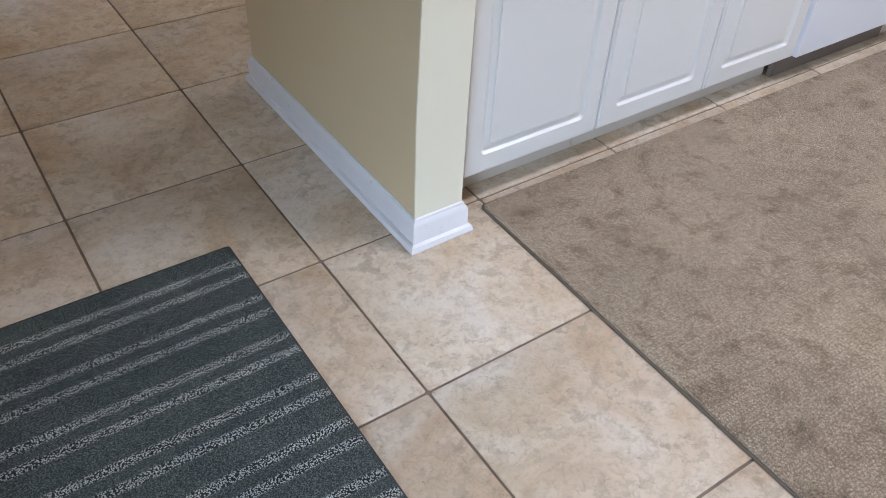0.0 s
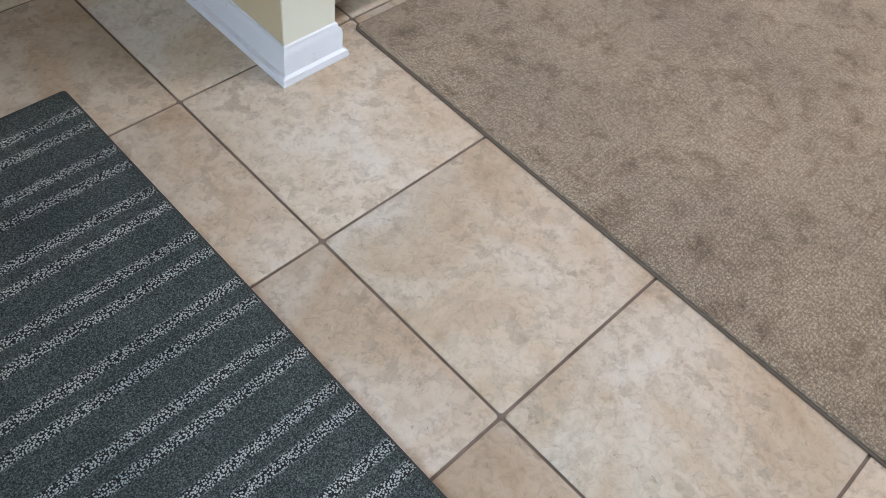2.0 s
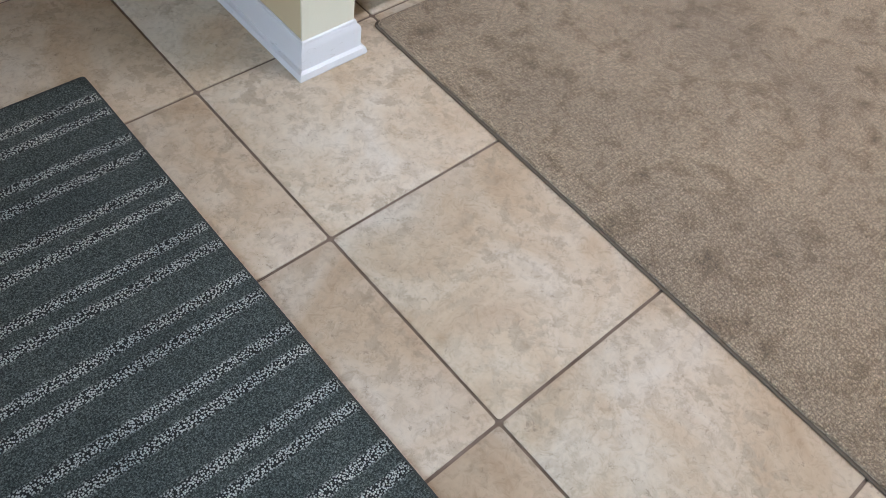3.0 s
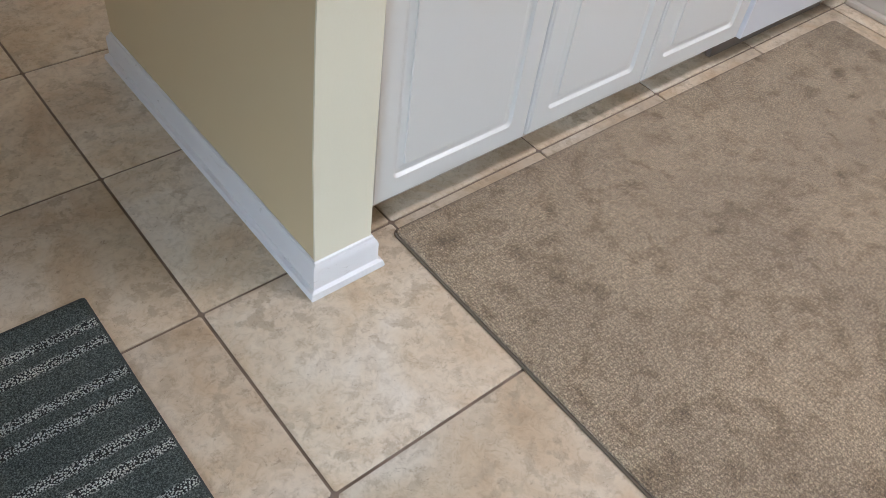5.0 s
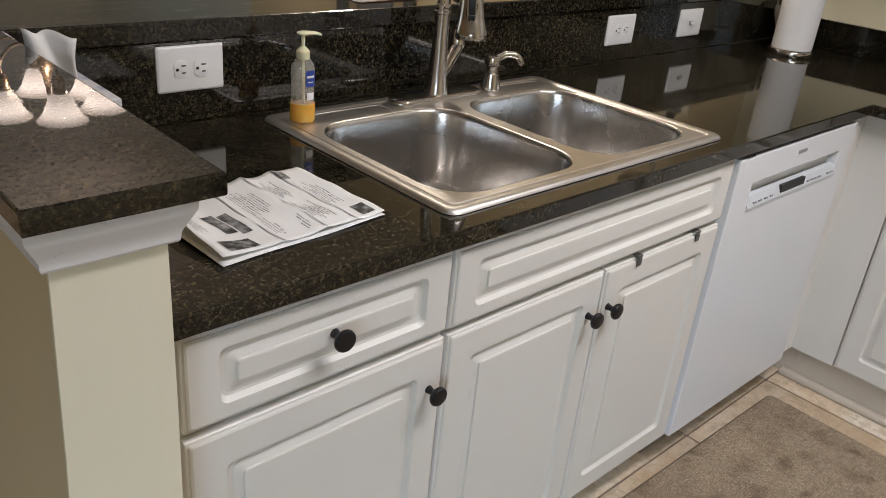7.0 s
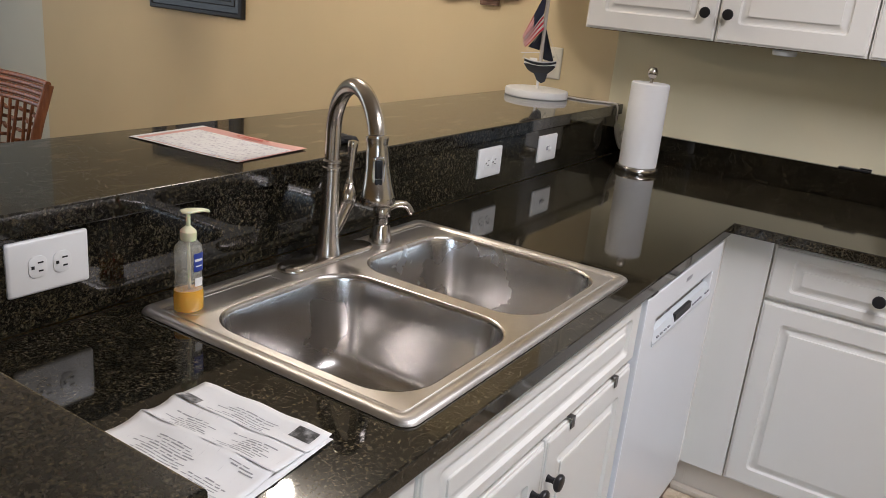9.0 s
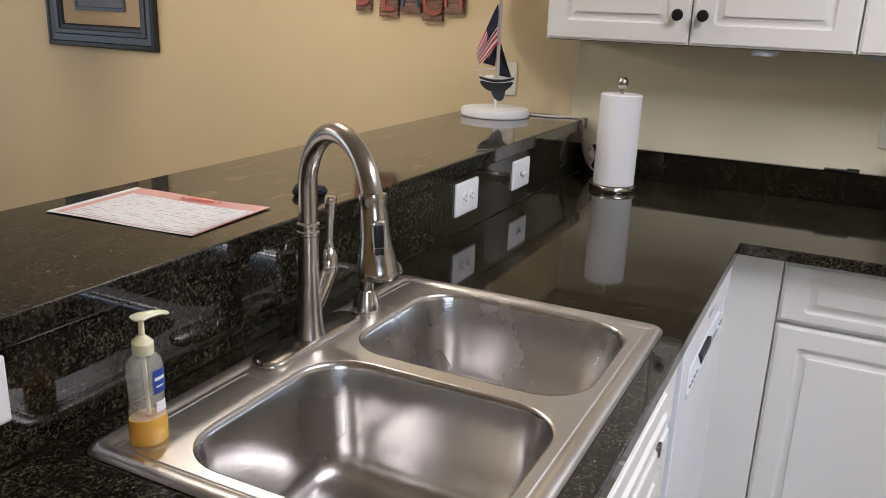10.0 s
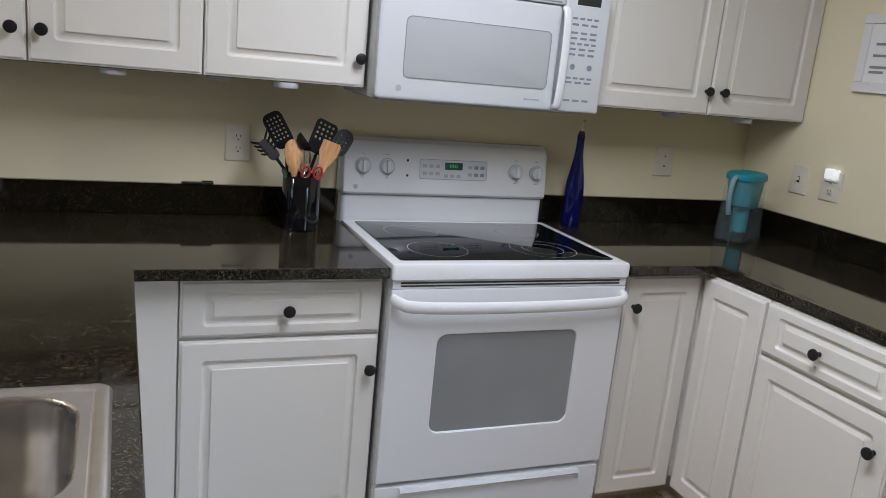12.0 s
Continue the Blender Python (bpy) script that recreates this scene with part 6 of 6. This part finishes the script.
# centre piece: jar with dried flowers on a doily
M_DOILY = material("cream_lace", (0.62, 0.55, 0.45), 0.9)
M_DRIED = material("dried_brown_flowers", (0.11, 0.075, 0.04), 0.9)
cp_ = thing("centerpiece", pose(2.52, 5.12, 0.755), "jar ringed with dried brown flowers on a lace doily", "decoration")
part("doily", loft([[((0.17 + 0.012 * math.cos(12 * a) - i) * math.cos(a), (0.17 + 0.012 * math.cos(12 * a) - i) * math.sin(a), z) for a in [2 * math.pi * k / 72 for k in range(72)]] for i, z in ((0, 0.0008), (0, 0.004), (0.004, 0.006), (0.06, 0.007))]), M_DOILY, cp_)
part("jar", lathe([(0.044, 0.008), (0.046, 0.015), (0.046, 0.14), (0.04, 0.155)], 20), material("dark_green_jar_glass", (0.05, 0.065, 0.05), 0.1), cp_, "dark glass jar")
part("jar_lid", lathe([(0.042, 0.153), (0.044, 0.155), (0.044, 0.17), (0.040, 0.174), (0.0001, 0.174)], 20), material("brass_lid", (0.5, 0.36, 0.13), 0.35, 1.0), cp_, "brass jar lid")
rng = random.Random(4)
fl_bm = bmesh.new()
for k in range(260):
    a, r = rng.uniform(0, 2 * math.pi), rng.uniform(0.055, 0.15)
    z = 0.02 + rng.uniform(0.0, 0.13) * (1 - abs(r - 0.09) / 0.09)
    p0 = Vector((r * 0.6 * math.cos(a), r * 0.6 * math.sin(a), 0.010))
    p1 = Vector((r * math.cos(a), r * math.sin(a), max(z, 0.022)))
    join(fl_bm, tube([p0, p1], 0.0016, 4))
    join(fl_bm, lathe([(0.0001, -0.007), (0.008, -0.002), (0.0075, 0.004), (0.0001, 0.008)], 6, Matrix.Translation(p1) @ pose(0, 0, 0, rng.uniform(0, 90), rng.uniform(0, 90), 0)))
tagged(part("dried_flower_ring", fl_bm, M_DRIED, cp_, "ring of small dried flowers", smooth=False), kind="stuff")

# sofa at the far end
M_SOFA = material("pale_grey_upholstery", (0.42, 0.43, 0.44), 0.9)
M_SOFA_DARK = material("dark_blue_cushion_cloth", (0.02, 0.026, 0.035), 0.9)
so = thing("sofa", pose(3.0, 8.1, 0, 0, 0, 0), "pale grey sofa with loose cushions", "sofa")
part("base", box(-1.0, 1.0, -0.45, 0.45, 0.06, 0.28, 0.03, 3), M_SOFA, so)
for x in (-0.43, 0.43):
    part("seat_cushion", box(x - 0.42, x + 0.42, -0.45, 0.22, 0.285, 0.46, 0.05, 4), M_SOFA, so)
    part("back_cushion", box(x - 0.42, x + 0.42, 0.14, 0.40, 0.46, 0.86, 0.07, 4), M_SOFA, so)
for x in (-0.94, 0.94):
    part("arm", box(x - 0.1, x + 0.1, -0.46, 0.46, 0.06, 0.62, 0.05, 4), M_SOFA, so)
part("back", box(-1.0, 1.0, 0.36, 0.48, 0.06, 0.80, 0.04, 3), M_SOFA, so)
for x in (-0.86, -0.84, 0.86):
    for y in (-0.38, 0.38):
        part("foot", lathe([(0.02, 0), (0.03, 0.06)], 10, pose(x, y, 0)), M_WOOD, so)
solid("throw_pillow", box(-0.24, 0.24, -0.08, 0.08, -0.2, 0.2, 0.075, 5), M_SOFA_DARK, "dark blue square cushion on the sofa", "cushion", pose(2.75, 8.05, 0.655, 18, 0, 8))

# ---- chandelier over the table ----
M_ARM = material("bronze_arm_metal", (0.12, 0.08, 0.05), 0.35, 0.9)
M_SHADE = material("frosted_glass_shade", (0.85, 0.76, 0.66), 0.5, Emission_Color=(1.0, 0.82, 0.70, 1), Emission_Strength=2.0)
t_, n_, l_, b_ = nodes_of(M_SHADE)
s_ = n_.new("ShaderNodeSeparateXYZ")
l_.new(coords(t_), s_.inputs[0])
bulb = n_.new("ShaderNodeMapRange")
bulb.interpolation_type = "SMOOTHSTEP"
l_.new(s_.outputs[2], bulb.inputs[0])
for k, x in enumerate((1.865, 1.94, 1.6, 3.6)):
    bulb.inputs[k + 1].default_value = x
rim_ = n_.new("ShaderNodeMapRange")
rim_.interpolation_type = "SMOOTHSTEP"
l_.new(s_.outputs[2], rim_.inputs[0])
for k, x in enumerate((1.945, 1.985, 1.0, 0.30)):
    rim_.inputs[k + 1].default_value = x
glow_ = n_.new("ShaderNodeMath")
glow_.operation = "MULTIPLY"
l_.new(bulb.outputs[0], glow_.inputs[0])
l_.new(rim_.outputs[0], glow_.inputs[1])
l_.new(glow_.outputs[0], b_.inputs["Emission Strength"])
cdl = thing("chandelier", pose(2.42, 5.08, 0), "bronze chandelier with frosted bell glass shades, lit", "chandelier")
part("canopy", lathe([(0.06, 2.439), (0.06, 2.425), (0.02, 2.41), (0.008, 2.40)], 20), M_CEILING, cdl)
part("stem", tube([(0, 0, 2.41), (0, 0, 1.90)], 0.003, 8), M_CEILING, cdl)
part("hub", lathe([(0.0001, 1.70), (0.012, 1.705), (0.018, 1.73), (0.034, 1.77), (0.036, 1.80), (0.02, 1.84), (0.012, 1.90), (0.009, 1.93)], 20), M_ARM, cdl)
for k in range(6):
    a = radians(-97 + 60 * k)
    ca, sa = math.cos(a), math.sin(a)
    part("arm", tube([(r * ca, r * sa, z) for r, z in [(p.x, p.z) for p in curve_points([(0.02, 0, 1.76), (0.08, 0, 1.69), (0.16, 0, 1.685), (0.225, 0, 1.735), (0.235, 0, 1.80)], 5)]], 0.007, 8), M_ARM, cdl)
    part("socket", lathe([(0.018, 1.79), (0.026, 1.80), (0.029, 1.86), (0.02, 1.874)], 14, pose(0.235 * ca, 0.235 * sa, 0)), M_ARM, cdl)
    part("shade", lathe([(0.027, 1.862), (0.038, 1.868), (0.052, 1.888), (0.063, 1.918), (0.077, 1.950), (0.092, 1.970), (0.108, 1.984), (0.105, 1.986), (0.073, 1.953), (0.059, 1.920), (0.048, 1.892), (0.034, 1.872)], 28, pose(0.235 * ca, 0.235 * sa, 0)), M_SHADE, cdl, "glowing frosted bell shade", angle=70)

# downlight over the bar
dl = thing("downlight", pose(3.30, 3.42, CEIL), "round white ceiling downlight over the bar", "lamp")
part("ring", lathe([(0.10, -0.0005), (0.10, -0.012), (0.085, -0.016), (0.075, -0.006), (0.075, -0.0005)], 28, closed=False), M_APPLIANCE, dl)

# ceiling fixture over the kitchen floor
cf = thing("ceiling_light", pose(2.70, 1.15, CEIL), "long white ceiling light fixture in the kitchen", "lamp")
part("housing", box(-0.62, 0.62, -0.19, 0.19, -0.05, -0.001, 0.01, 2), M_APPLIANCE, cf)
part("trim", loft([[(x, y, z) for x, y in rrect(1.24 - 2 * i, 0.38 - 2 * i, 0.02, 3)] for i, z in ((0, -0.051), (0, -0.062), (0.012, -0.062), (0.012, -0.051))], False, False), M_APPLIANCE, cf)

# windows that let the day in
for name, w, h, m in (("window_1", 1.3, 1.9, pose(-1.66, -1.0, 0.3, 0, 0, 90)), ("window_2", 2.2, 1.9, pose(1.2, 9.06, 0.35))):
    wd = thing(name, m, "white framed window letting in daylight", "window")
    tagged(wd, kind="structure")
    for a, b, c1, d in ((-w / 2, w / 2, 0.0, 0.05), (-w / 2, w / 2, h - 0.05, h), (-w / 2, -w / 2 + 0.05, 0.05, h - 0.05), (w / 2 - 0.05, w / 2, 0.05, h - 0.05), (-0.025, 0.025, 0.05, h - 0.05)):
        part("window_frame", box(a, b, -0.03, 0.03, c1, d, 0.003, 1), M_TRIM, wd)

# ---- floor tiles ----
PITCH, GAP = 0.465, 0.0065
half = (PITCH - GAP) / 2
TILE_MESH = mesh_from(loft([[(x, y, z) for x, y in rrect(2 * half - 2 * i, 2 * half - 2 * i, 0.004, 1)] for i, z in ((0, -0.005), (0, -0.0012), (0.0022, 0.0))]), "tile", M_TILE, True, 50)
far = bmesh.new()
for i in range(-6, 7):
    for j in range(-10, 16):
        cx, cy = 1.2 + (i + 0.5) * PITCH, 2.02 + (j + 0.5) * PITCH
        if cx < -1.45 or cx > 4.45 or cy < -2.35 or cy > 8.9:
            continue
        if -4 <= i <= 5 and -5 <= j <= 8:
            o = new("tile", TILE_MESH)
            o.parent = FLOOR
            o.matrix_basis = pose(cx, cy, 0, 0, 0, 90 * ((i * 7 + j * 3) % 4))
        else:
            join(far, box(cx - half, cx + half, cy - half, cy + half, -0.005, 0.0))
rest = part("far_tiles", far, M_TILE, FLOOR, smooth=False)
tagged(rest, kind="stuff")
